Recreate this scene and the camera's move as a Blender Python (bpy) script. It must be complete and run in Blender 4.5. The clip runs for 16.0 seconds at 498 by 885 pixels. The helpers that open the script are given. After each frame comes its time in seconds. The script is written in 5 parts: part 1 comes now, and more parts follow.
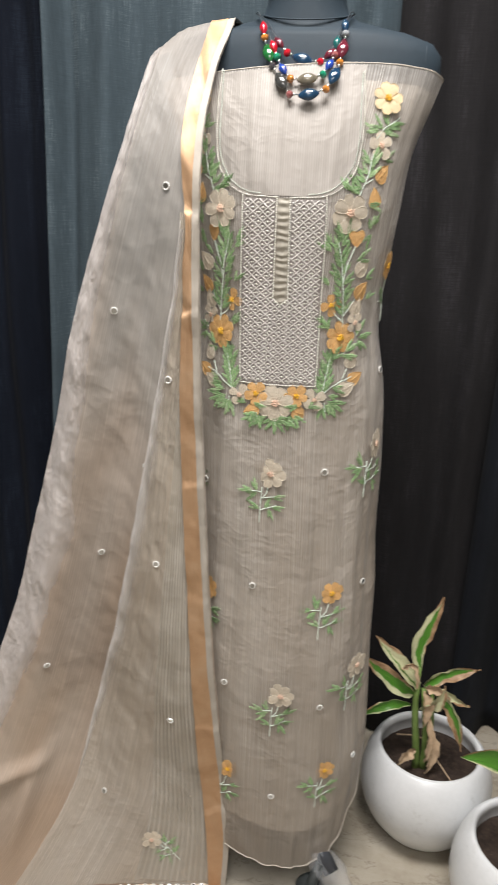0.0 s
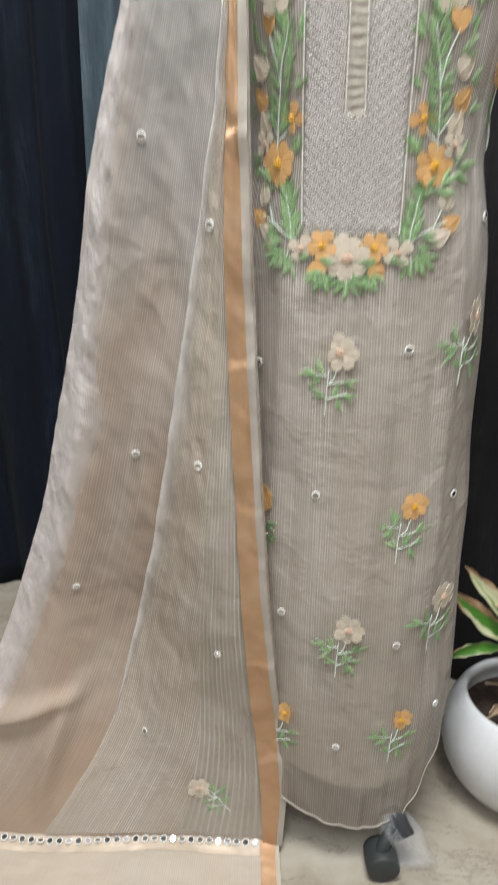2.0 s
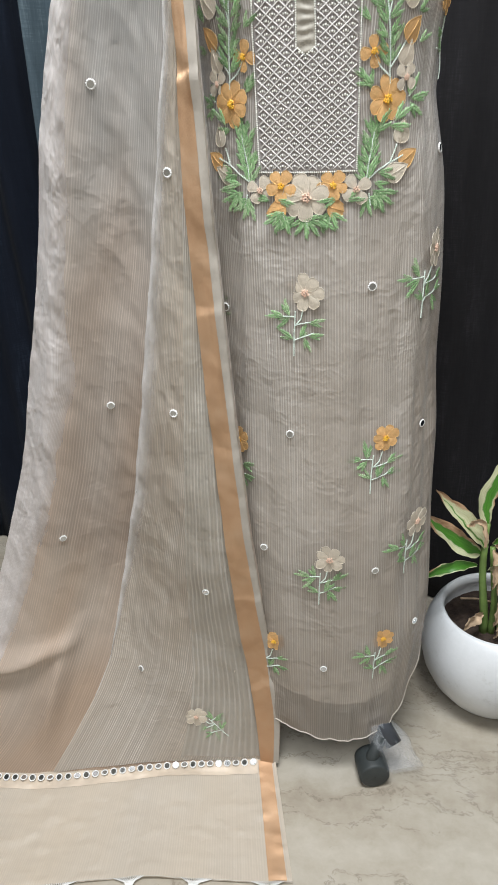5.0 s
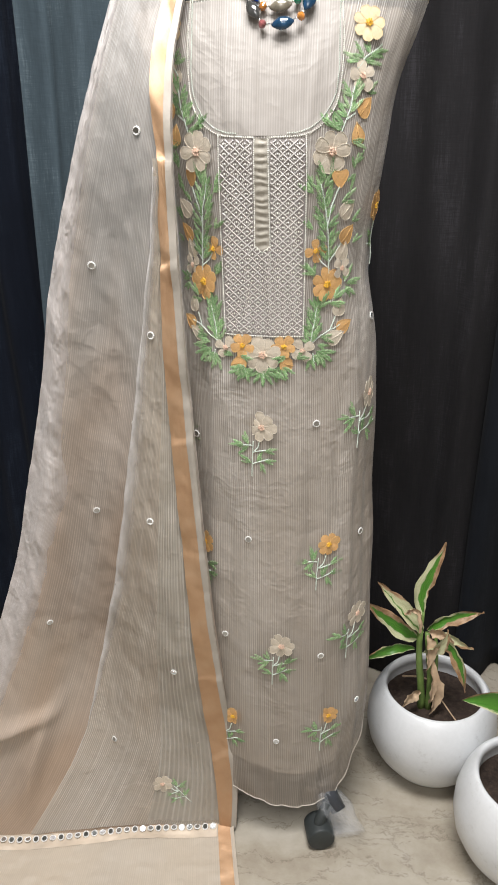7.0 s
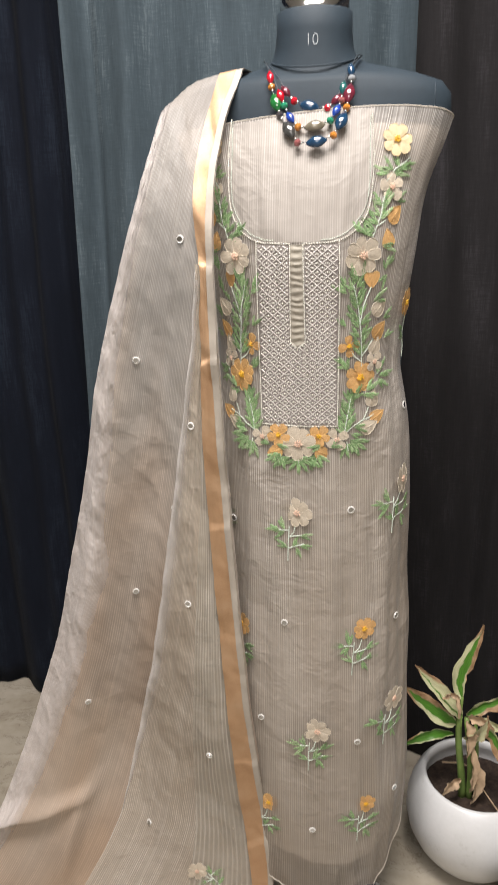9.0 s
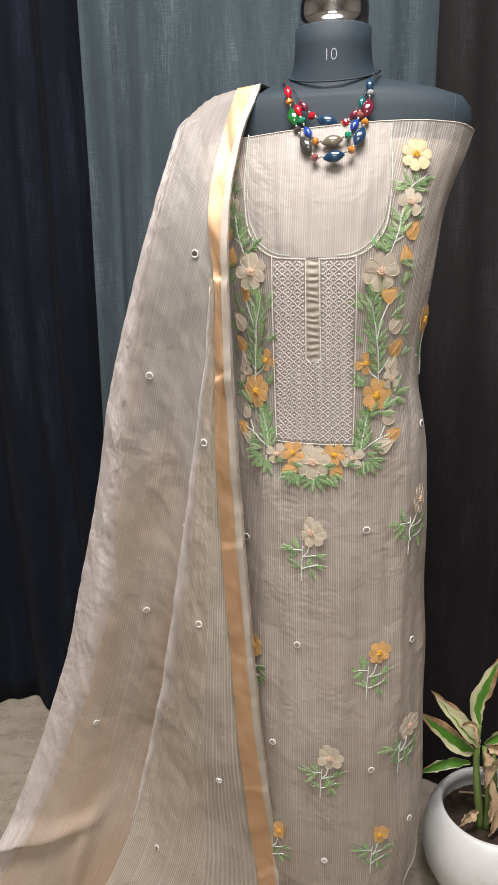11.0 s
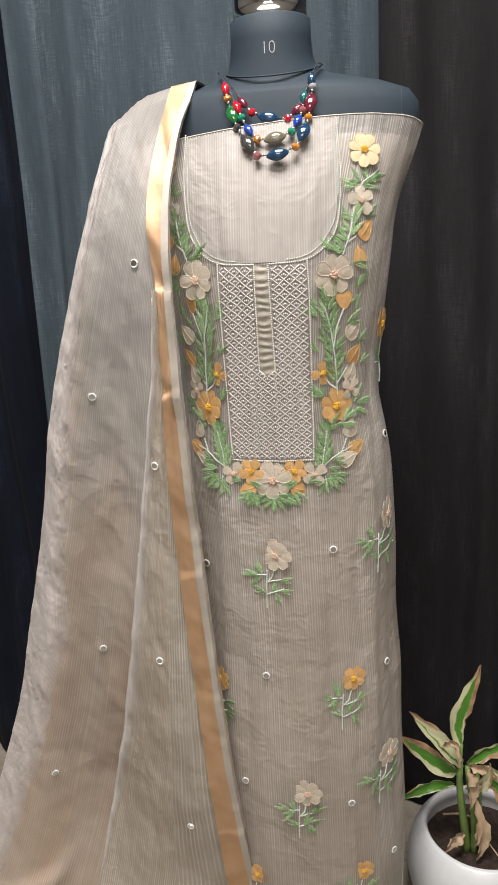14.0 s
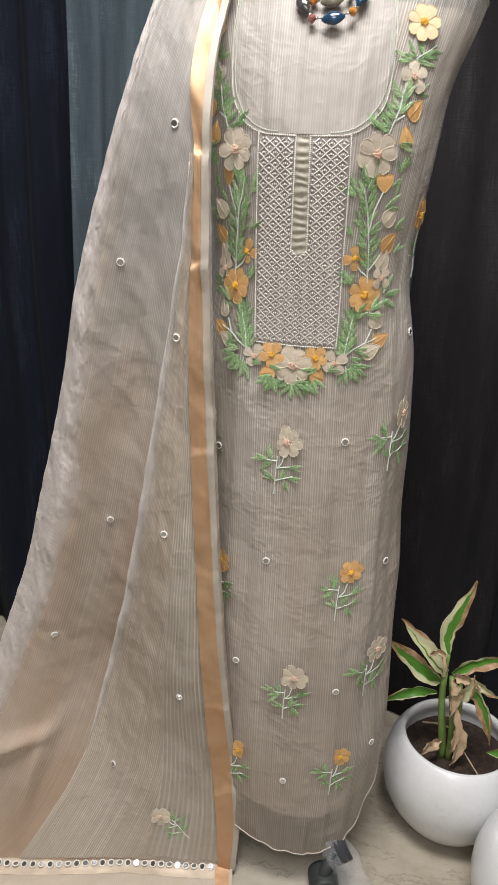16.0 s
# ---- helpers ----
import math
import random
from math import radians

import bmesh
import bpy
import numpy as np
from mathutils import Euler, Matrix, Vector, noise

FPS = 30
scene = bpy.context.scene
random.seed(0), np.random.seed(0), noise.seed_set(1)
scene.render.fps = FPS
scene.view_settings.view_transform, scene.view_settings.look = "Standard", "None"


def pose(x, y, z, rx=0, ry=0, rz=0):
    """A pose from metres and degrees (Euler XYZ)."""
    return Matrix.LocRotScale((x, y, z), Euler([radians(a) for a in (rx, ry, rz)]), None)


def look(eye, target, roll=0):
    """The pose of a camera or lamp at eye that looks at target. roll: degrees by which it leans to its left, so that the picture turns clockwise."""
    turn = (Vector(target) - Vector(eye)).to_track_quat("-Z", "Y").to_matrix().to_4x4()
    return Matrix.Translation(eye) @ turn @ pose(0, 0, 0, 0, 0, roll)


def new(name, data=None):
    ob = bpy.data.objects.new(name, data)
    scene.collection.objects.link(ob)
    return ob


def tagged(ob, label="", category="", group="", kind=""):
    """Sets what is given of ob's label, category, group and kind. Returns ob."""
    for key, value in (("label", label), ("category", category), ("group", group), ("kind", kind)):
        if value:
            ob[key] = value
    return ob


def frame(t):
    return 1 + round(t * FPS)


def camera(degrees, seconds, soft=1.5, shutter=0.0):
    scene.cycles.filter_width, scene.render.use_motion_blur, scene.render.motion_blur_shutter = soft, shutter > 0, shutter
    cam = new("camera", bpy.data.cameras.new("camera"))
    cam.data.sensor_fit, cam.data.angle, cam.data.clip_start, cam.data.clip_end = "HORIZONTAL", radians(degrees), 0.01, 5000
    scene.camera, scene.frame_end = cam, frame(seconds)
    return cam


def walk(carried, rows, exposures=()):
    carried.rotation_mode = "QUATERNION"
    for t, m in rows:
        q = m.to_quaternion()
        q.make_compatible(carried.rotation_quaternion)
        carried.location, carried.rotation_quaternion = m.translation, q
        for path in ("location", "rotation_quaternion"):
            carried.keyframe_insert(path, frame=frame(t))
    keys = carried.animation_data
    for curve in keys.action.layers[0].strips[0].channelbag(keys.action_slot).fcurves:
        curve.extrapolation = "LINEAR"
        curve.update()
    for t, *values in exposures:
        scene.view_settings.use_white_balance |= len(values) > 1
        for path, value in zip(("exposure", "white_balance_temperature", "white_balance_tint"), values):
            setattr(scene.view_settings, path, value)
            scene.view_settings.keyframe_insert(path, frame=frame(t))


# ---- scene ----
cam = camera(37.7, 16.0, soft=1.6, shutter=0.5)
PATH = [
    (0, (0.084, -1.017, 1.209), (-0.142, 0.867, 0.576), 2.1),
    (0.5, (0.109, -0.991, 1.201), (-0.275, 0.864, 0.559), 0.8),
    (1, (0.122, -0.982, 1.19), (-0.303, 0.86, 0.537), 1.4),
    (1.5, (0.128, -0.943, 1.14), (-0.316, 0.887, 0.465), 1.2),
    (2, (0.076, -0.846, 1.05), (-0.329, 0.961, 0.293), 0.5),
    (2.5, (0.035, -0.778, 0.977), (-0.298, 0.95, 0.027), 1.1),
    (3, (0.022, -0.763, 0.97), (-0.33, 0.953, 0.005), 0.2),
    (3.5, (0.013, -0.765, 0.976), (-0.323, 0.946, -0.004), -0.7),
    (4, (0.03, -0.78, 1.014), (-0.351, 0.921, 0.033), -2.0),
    (4.5, (0.079, -0.816, 1.054), (-0.279, 0.922, 0.131), -1.6),
    (4.7, (0.074, -0.835, 1.058), (-0.249, 0.91, 0.136), -2.5),
    (6.8, (0.117, -0.981, 1.204), (-0.157, 0.837, 0.415), -1.0),
    (7, (0.119, -0.985, 1.22), (-0.143, 0.836, 0.434), -0.4),
    (7.5, (0.122, -0.995, 1.238), (-0.151, 0.829, 0.464), -0.4),
    (8, (0.125, -0.997, 1.251), (-0.199, 0.838, 0.524), -0.7),
    (8.5, (0.126, -0.999, 1.259), (-0.232, 0.847, 0.577), -0.9),
    (9, (0.123, -1.002, 1.265), (-0.246, 0.861, 0.639), -1.3),
    (9.2, (0.124, -1.003, 1.27), (-0.243, 0.869, 0.672), -1.4),
    (11.5, (0.124, -0.966, 1.252), (-0.299, 0.903, 0.678), -1.0),
    (12, (0.089, -0.92, 1.247), (-0.299, 0.96, 0.686), -2.7),
    (12.5, (0.077, -0.871, 1.247), (-0.316, 1.014, 0.704), -6.2),
    (13, (0.083, -0.851, 1.24), (-0.278, 1.029, 0.661), -4.5),
    (13.5, (0.084, -0.881, 1.242), (-0.229, 1.008, 0.663), -3.3),
    (14, (0.119, -0.919, 1.246), (-0.193, 0.98, 0.701), -3.1),
    (14.5, (0.126, -0.929, 1.224), (-0.216, 0.926, 0.56), -0.3),
    (15, (0.125, -0.945, 1.21), (-0.233, 0.903, 0.534), 0.3),
    (15.5, (0.123, -0.951, 1.199), (-0.22, 0.888, 0.492), 0.6),
    (16, (0.127, -0.943, 1.176), (-0.233, 0.894, 0.471), 2.2),
]
walk(cam, [(t, look(eye, target, roll)) for t, eye, target, roll in PATH],
     [(0, -0.07, 6580, 10.5), (1.5, 0.05, 6430, 9.5), (2.5, 0.12, 6080, 7), (4.7, 0.11, 6030, 7), (7, 0.03, 6380, 10), (9, 0, 6780, 13), (13, -0.11, 6730, 12.5), (16, -0.13, 6540, 11)])

# ---- light ----
world = bpy.data.worlds.new("room_air")
scene.world = world
world.use_nodes = True
world.node_tree.nodes["Background"].inputs["Color"].default_value = (0.75, 0.85, 1.0, 1)
world.node_tree.nodes["Background"].inputs["Strength"].default_value = 0.05


def lamp(name, place, target, size, watts, colour):
    data = bpy.data.lights.new(name, "AREA")
    data.shape, data.size, data.size_y, data.energy, data.color = "RECTANGLE", size[0], size[1], watts, colour
    ob = new(name, data)
    ob.matrix_world = look(place, target)
    return ob


lamp("ceiling_lamp_light", (0.02, -0.62, 2.66), (0.02, -0.57, 0.0), (0.9, 0.6), 68.0, (1.0, 0.975, 0.955))
# unseen fill added behind the camera to brighten the cloth's front
lamp("rear_fill_light", (0.1, -2.2, 2.66), (0.1, -2.2, 0.0), (0.9, 0.9), 25.0, (1.0, 0.98, 0.96))


# ---- materials ----
class Nodes:
    """Short hand for building one node material."""

    def __init__(self, name):
        self.mat = bpy.data.materials.new(name)
        self.mat.use_nodes = True
        self.tree = self.mat.node_tree
        self.bsdf = self.tree.nodes["Principled BSDF"]
        self.out = self.tree.nodes["Material Output"]

    def add(self, kind, **inputs):
        n = self.tree.nodes.new(kind)
        for k, v in inputs.items():
            n.inputs[k.replace("_", " ")].default_value = v
        return n

    def link(self, a, b):
        self.tree.links.new(a, b)

    def coords(self, which="Object"):
        return self.add("ShaderNodeTexCoord").outputs[which]

    def noise(self, vec, scale, detail=4.0, rough=0.6):
        n = self.add("ShaderNodeTexNoise", Scale=scale, Detail=detail, Roughness=rough)
        self.link(vec, n.inputs["Vector"])
        return n.outputs["Fac"]

    def stretch(self, vec, sx, sy, sz):
        n = self.add("ShaderNodeMapping")
        n.inputs["Scale"].default_value = (sx, sy, sz)
        self.link(vec, n.inputs["Vector"])
        return n.outputs["Vector"]

    def ramp(self, fac, stops):
        n = self.add("ShaderNodeValToRGB")
        e = n.color_ramp.elements
        while len(e) < len(stops):
            e.new(0.5)
        for el, (p, c) in zip(e, stops):
            el.position, el.color = p, (*c, 1) if len(c) == 3 else c
        self.link(fac, n.inputs["Fac"])
        return n.outputs["Color"]

    def math(self, op, a, b=0.0, c=0.0):
        n = self.add("ShaderNodeMath")
        n.operation = op
        for i, v in enumerate((a, b, c)):
            if isinstance(v, (int, float)):
                n.inputs[i].default_value = v
            else:
                self.link(v, n.inputs[i])
        return n.outputs[0]

    def mix(self, fac, a, b, mode="MIX"):
        n = self.add("ShaderNodeMix")
        n.data_type, n.blend_type = "RGBA", mode
        for i, v in ((0, fac), (6, a), (7, b)):
            if isinstance(v, (int, float)):
                n.inputs[i].default_value = v
            elif isinstance(v, tuple):
                n.inputs[i].default_value = (*v, 1)
            else:
                self.link(v, n.inputs[i])
        return n.outputs[2]

    def bump(self, height, strength, distance):
        n = self.add("ShaderNodeBump", Strength=strength, Distance=distance)
        self.link(height, n.inputs["Height"])
        self.link(n.outputs["Normal"], self.bsdf.inputs["Normal"])

    def put(self, **inputs):
        for k, v in inputs.items():
            sock = self.bsdf.inputs[k.replace("_", " ")]
            if isinstance(v, (int, float, tuple)):
                sock.default_value = (*v, 1) if isinstance(v, tuple) and len(v) == 3 else v
            else:
                self.link(v, sock)
        return self


def plain(name, colour, rough=0.5, vary=0.12, scale=60.0, bump=0.0, metal=0.0, coat=0.0, per_piece=0.0):
    """A surface of one colour with grain at two scales."""
    n = Nodes(name)
    co = n.coords()
    fine, broad = n.noise(co, scale, 5.0), n.noise(co, scale * 0.12, 3.0)
    both = n.math("MULTIPLY_ADD", fine, 0.5, n.math("MULTIPLY", broad, 0.5))
    lo = tuple(c * (1 - vary) for c in colour)
    hi = tuple(min(1, c * (1 + vary)) for c in colour)
    col = n.ramp(both, [(0.3, lo), (0.7, hi)])
    if per_piece:
        info = n.add("ShaderNodeObjectInfo")
        hsv = n.add("ShaderNodeHueSaturation")
        n.link(n.math("MULTIPLY_ADD", info.outputs["Random"], per_piece, 1 - per_piece / 2), hsv.inputs["Value"])
        n.link(col, hsv.inputs["Color"])
        col = hsv.outputs["Color"]
    n.put(Base_Color=col, Roughness=rough, Metallic=metal, Coat_Weight=coat)
    if bump:
        n.bump(fine, 0.6, bump)
    return n.mat


def striped_silk(name, colour, thread, period, cover, see, rough=0.38, sheen=0.15, crease=1.5, blush=None, thins=None, contrast=0.6, slant=0.0, top=None):
    """Sheer silk: fine uneven threads along the cloth's length, gauze between them. cover: how much of it is yarn."""
    n = Nodes(name)
    uv = n.coords("UV")
    sep = n.add("ShaderNodeSeparateXYZ")
    n.link(uv, sep.inputs[0])
    clamp = lambda v: n.math("MINIMUM", n.math("MAXIMUM", v, 0.0), 1.0)
    wave = n.math("SINE", n.math("MULTIPLY", sep.outputs["X"], 2 * math.pi / period))
    uneven = n.noise(n.stretch(uv, 1.9 / period, 5.0, 1), 1.0, 0.0, 0.4)
    yarn = n.math("POWER", n.math("MULTIPLY_ADD", wave, 0.5, 0.5), 2.4)
    loose = n.noise(n.stretch(uv, 0.75 / period, 1.2, 1), 1.0, 2.0, 0.7)
    slack = clamp(n.math("MULTIPLY_ADD", n.noise(n.stretch(uv, 16, 7, 1), 1.0, 3.0), 3.2, -0.95))
    even = n.math("MULTIPLY", yarn, n.math("MULTIPLY_ADD", uneven, 1.9, -0.1))
    lone = clamp(n.math("MULTIPLY_ADD", loose, 5.0, -2.6))
    stripe = clamp(n.math("MULTIPLY", n.math("MULTIPLY_ADD", lone, 0.55, even), n.math("MULTIPLY_ADD", slack, 0.6, 0.4)))
    weave = n.noise(n.stretch(uv, 900, 1500, 1), 1.0, 2.0)
    cloud = n.noise(uv, 6.0, 4.0)
    base = n.mix(n.math("MULTIPLY", stripe, contrast), colour, thread)
    if top:
        # a single, sheerer layer above a height; the blush fades out there too
        single = clamp(n.math("MULTIPLY", n.math("SUBTRACT", sep.outputs["Y"], top[0]), 1 / (top[1] - top[0])))
    if blush:
        # broad warm patches: the silk's sheen and reflected glow put into its colour
        broad = clamp(n.math("MULTIPLY_ADD", n.noise(n.stretch(uv, 5.0, 1.3, 1), 1.0, 2.0), 3.2, -1.0))
        if top:
            # painted falloff: more of the tint low down, none near the top
            broad = n.math("MULTIPLY", clamp(n.math("ADD", broad, n.math("MULTIPLY_ADD", sep.outputs["Y"], -1.1, 0.65))), n.math("SUBTRACT", 1.0, single))
        base = n.mix(broad, base, blush)
    base = n.mix(n.math("MULTIPLY", n.math("MULTIPLY_ADD", weave, 0.6, n.math("MULTIPLY", cloud, 0.6)), 0.26), base, tuple(c * 0.6 for c in colour))
    n.put(Base_Color=base, Roughness=n.math("MULTIPLY_ADD", cloud, 0.25, rough - 0.12), Sheen_Weight=sheen, Sheen_Roughness=0.4)
    n.bsdf.inputs["Specular IOR Level"].default_value = 0.55
    # crumpled facets between sharp ridges, in patches, over slow swells
    turned = n.add("ShaderNodeMapping")
    turned.inputs["Rotation"].default_value = (0, 0, slant)
    n.link(uv, turned.inputs["Vector"])
    warp = n.add("ShaderNodeTexNoise", Scale=18.0, Detail=3.0)
    n.link(uv, warp.inputs["Vector"])
    bent = n.mix(0.035, turned.outputs["Vector"], warp.outputs["Color"])

    def facets(sx, sy):
        v = n.add("ShaderNodeTexVoronoi", Scale=1.0)
        n.link(n.stretch(bent, sx, sy, 1), v.inputs["Vector"])
        return v.outputs["Distance"]
    patch = clamp(n.math("MULTIPLY_ADD", n.noise(n.stretch(uv, 9, 6, 1), 1.0, 2.0), 3.4, -1.15))
    crumple = n.math("MULTIPLY", n.math("MULTIPLY_ADD", facets(24, 34), 2.2, n.math("MULTIPLY", facets(85, 110), 0.9)), n.math("MULTIPLY_ADD", patch, 0.8, 0.2))
    swell = n.noise(n.stretch(uv, 11, 8, 1), 1.0, 2.0)
    h = n.math("MULTIPLY_ADD", stripe, 0.10, n.math("MULTIPLY_ADD", crumple, crease, n.math("MULTIPLY", swell, crease * 3.0)))
    n.bump(h, 1.0, 0.0010)
    trans = n.add("ShaderNodeBsdfTransparent")
    glow = n.add("ShaderNodeBsdfTranslucent")
    n.link(base, glow.inputs["Color"])
    body = n.add("ShaderNodeMixShader", Fac=0.25)
    n.link(n.bsdf.outputs[0], body.inputs[1])
    n.link(glow.outputs[0], body.inputs[2])
    shader = n.add("ShaderNodeMixShader")
    cloth = clamp(n.math("MULTIPLY_ADD", stripe, see, cover))
    if thins:
        # a layer that thins out between two places across the cloth
        cloth = n.math("MULTIPLY", cloth, clamp(n.math("MULTIPLY", n.math("SUBTRACT", thins[1], sep.outputs["X"]), 1 / (thins[1] - thins[0]))))
    if top:
        cloth = n.math("MULTIPLY", cloth, n.math("SUBTRACT", 1.0, n.math("MULTIPLY", single, top[2])))
    n.link(cloth, shader.inputs["Fac"])
    n.link(trans.outputs[0], shader.inputs[1])
    n.link(body.outputs[0], shader.inputs[2])
    n.link(shader.outputs[0], n.out.inputs["Surface"])
    return n.mat


def curtain_cloth(name, colour, slub, rough=0.75):
    n = Nodes(name)
    uv = n.coords("UV")
    thread = n.noise(n.stretch(uv, 260, 20, 1), 1.0, 4.0, 0.7)
    cross = n.noise(n.stretch(uv, 30, 420, 1), 1.0, 3.0)
    patch = n.noise(n.stretch(uv, 14, 2.5, 1), 1.0, 3.0)
    fac = n.math("MULTIPLY", n.math("MULTIPLY_ADD", thread, 0.6, n.math("MULTIPLY", cross, 0.4)), n.math("MULTIPLY_ADD", patch, 1.6, 0.1))
    col = n.ramp(fac, [(0.25, tuple(c * 0.7 for c in colour)), (0.5, colour), (0.68, slub)])
    n.put(Base_Color=col, Roughness=rough, Sheen_Weight=0.02)
    n.bsdf.inputs["Specular IOR Level"].default_value = 0.12
    n.bump(fac, 0.5, 0.0015)
    return n.mat


def marble():
    n = Nodes("beige_marble")
    co = n.coords()
    warp = n.add("ShaderNodeTexNoise", Scale=3.5, Detail=6.0, Roughness=0.65)
    n.link(co, warp.inputs["Vector"])
    vec = n.mix(0.16, co, warp.outputs["Color"])
    band = n.noise(n.stretch(vec, 4.0, 11.0, 4.0), 1.0, 7.0, 0.62)
    cloud = n.noise(co, 26.0, 5.0, 0.7)
    base = n.ramp(n.math("MULTIPLY_ADD", band, 0.7, n.math("MULTIPLY", cloud, 0.3)),
                  [(0.32, (0.28, 0.238, 0.182)), (0.48, (0.39, 0.347, 0.278)), (0.66, (0.49, 0.452, 0.382))])
    vein = n.noise(n.stretch(vec, 3.0, 12.0, 3.0), 1.4, 9.0, 0.66)
    line = n.math("ABSOLUTE", n.math("SUBTRACT", vein, 0.5))
    crack = n.ramp(line, [(0.0, (0.62, 0.62, 0.62)), (0.012, (0, 0, 0))])
    col = n.mix(crack, base, (0.17, 0.14, 0.105))
    n.put(Base_Color=col, Roughness=0.28)
    n.bump(cloud, 0.15, 0.0006)
    return n.mat


def gold_zari():
    n = Nodes("gold_zari")
    uv = n.coords("UV")
    weave = n.noise(n.stretch(uv, 1400, 500, 1), 1.0, 3.0)
    cloud = n.noise(n.stretch(uv, 10, 16, 1), 1.0, 4.0)
    col = n.ramp(n.math("MULTIPLY_ADD", weave, 0.45, n.math("MULTIPLY", cloud, 0.55)),
                 [(0.3, (0.40, 0.235, 0.13)), (0.5, (0.55, 0.35, 0.205)), (0.72, (0.62, 0.445, 0.30))])
    n.put(Base_Color=col, Roughness=0.55, Metallic=0.5)
    n.bump(n.math("MULTIPLY_ADD", cloud, 2.0, n.math("MULTIPLY", weave, 0.3)), 0.6, 0.0012)
    return n.mat


def glaze():
    n = Nodes("white_glaze")
    co = n.coords()
    dirt = n.noise(co, 22.0, 6.0, 0.7)
    grime = n.noise(co, 120.0, 3.0)
    col = n.ramp(n.math("MULTIPLY_ADD", dirt, 0.7, n.math("MULTIPLY", grime, 0.3)), [(0.28, (0.55, 0.555, 0.545)), (0.42, (0.71, 0.725, 0.735)), (0.7, (0.77, 0.785, 0.80))])
    n.put(Base_Color=col, Roughness=0.33, Coat_Weight=0.25, Coat_Roughness=0.2)
    n.bump(dirt, 0.25, 0.0015)
    return n.mat


def leaf_skin(name, green_half, shift, dry_from, cream_tone=1.0, dry_edge=0.75):
    """A variegated blade: green along the middle rib, cream margins, brown dry tip and edges. UV x runs across, y along."""
    n = Nodes(name)
    uv = n.coords("UV")
    sep = n.add("ShaderNodeSeparateXYZ")
    n.link(uv, sep.inputs[0])
    info = n.add("ShaderNodeObjectInfo")
    rnd = info.outputs["Random"]
    jag = n.noise(n.stretch(uv, 5, 9, 1), 1.0, 4.0)
    side = n.math("ABSOLUTE", n.math("SUBTRACT", sep.outputs["X"], 0.5))
    streak = n.noise(n.stretch(uv, 50, 3, 1), 1.0, 3.0)
    green = n.ramp(streak, [(0.3, (0.035, 0.135, 0.010)), (0.7, (0.10, 0.28, 0.03))])
    cream = n.ramp(streak, [(0.3, tuple(cream_tone * c for c in (0.44, 0.45, 0.22))), (0.7, tuple(cream_tone * c for c in (0.66, 0.66, 0.46)))])
    dry = n.ramp(jag, [(0.3, (0.20, 0.10, 0.04)), (0.7, (0.48, 0.32, 0.19))])
    # the green runs along the rib, off its middle, with pale margins that streak into it
    off_rib = n.math("ABSOLUTE", n.math("SUBTRACT", sep.outputs["X"], 0.5 + shift))
    across = n.math("MULTIPLY_ADD", streak, 0.14, n.math("MULTIPLY_ADD", jag, 0.16, off_rib))
    is_cream = n.math("MULTIPLY", n.math("SUBTRACT", across, green_half + 0.15), 16.0)
    tip = n.math("MULTIPLY_ADD", jag, 0.40, n.math("MULTIPLY_ADD", n.math("ADD", side, n.math("MULTIPLY_ADD", sep.outputs["X"], 0.5, -0.25)), dry_edge, sep.outputs["Y"]))
    is_dry = n.math("MULTIPLY", n.math("SUBTRACT", tip, n.math("MULTIPLY_ADD", rnd, 0.10, dry_from)), 9.0)
    clamp = lambda v: n.math("MINIMUM", n.math("MAXIMUM", v, 0.0), 1.0)
    col = n.mix(clamp(is_dry), n.mix(clamp(is_cream), green, cream), dry)
    n.put(Base_Color=col, Roughness=0.42, Subsurface_Weight=0.0)
    n.bump(streak, 0.3, 0.0008)
    return n.mat


def earth():
    n = Nodes("potting_soil")
    co = n.coords()
    f = n.noise(co, 90.0, 6.0, 0.75)
    n.put(Base_Color=n.ramp(f, [(0.3, (0.018, 0.011, 0.008)), (0.55, (0.05, 0.032, 0.023)), (0.75, (0.10, 0.07, 0.05))]), Roughness=0.95)
    n.bump(f, 0.9, 0.006)
    return n.mat


# paler lined chest over a darker skirt, partly overhead light put into the colour
M_KURTA = striped_silk("kurta_silk", (0.535, 0.49, 0.445), (0.97, 0.945, 0.905), 0.0034, 0.60, 0.3, 0.36, 0.2, 1.45, (0.455, 0.395, 0.332), None, 0.80, 0.0, (0.76, 1.06, 0.0))
M_BODICE = striped_silk("bodice_silk", (0.50, 0.46, 0.42), (0.78, 0.75, 0.715), 0.0030, 0.97, 0.1, 0.50, 0.2, 0.9, None, None, 0.5)
M_LINING = plain("lining_silk", (0.70, 0.65, 0.58), 0.5, 0.10, 30.0, 0.0008)
M_VEIL = striped_silk("veil_organza", (0.69, 0.63, 0.57), (0.93, 0.90, 0.86), 0.0034, 0.76, 0.2, 0.42, 0.2, 0.7, (0.63, 0.455, 0.325), None, 0.5, 0.6, (0.90, 1.42, 0.46))
# doubled outer edge: veil colour whitened to stand in for light on it
M_VEIL_EDGE_LIT = striped_silk("veil_edge_lit", (0.83, 0.765, 0.73), (0.97, 0.95, 0.94), 0.0028, 0.84, 0.15, 0.36, 0.3, 1.6, None, (0.060, 0.118), 0.7, 0.7, (1.15, 1.42, 0.45))
# fold lip: the highlight along the fold is put into this whiter colour
M_VEIL_LIP_LIT = striped_silk("veil_lip_lit", (0.83, 0.80, 0.775), (0.97, 0.96, 0.95), 0.0028, 0.82, 0.18, 0.36, 0.3, 1.5, None, (0.045, 0.117), 0.6, 0.5)
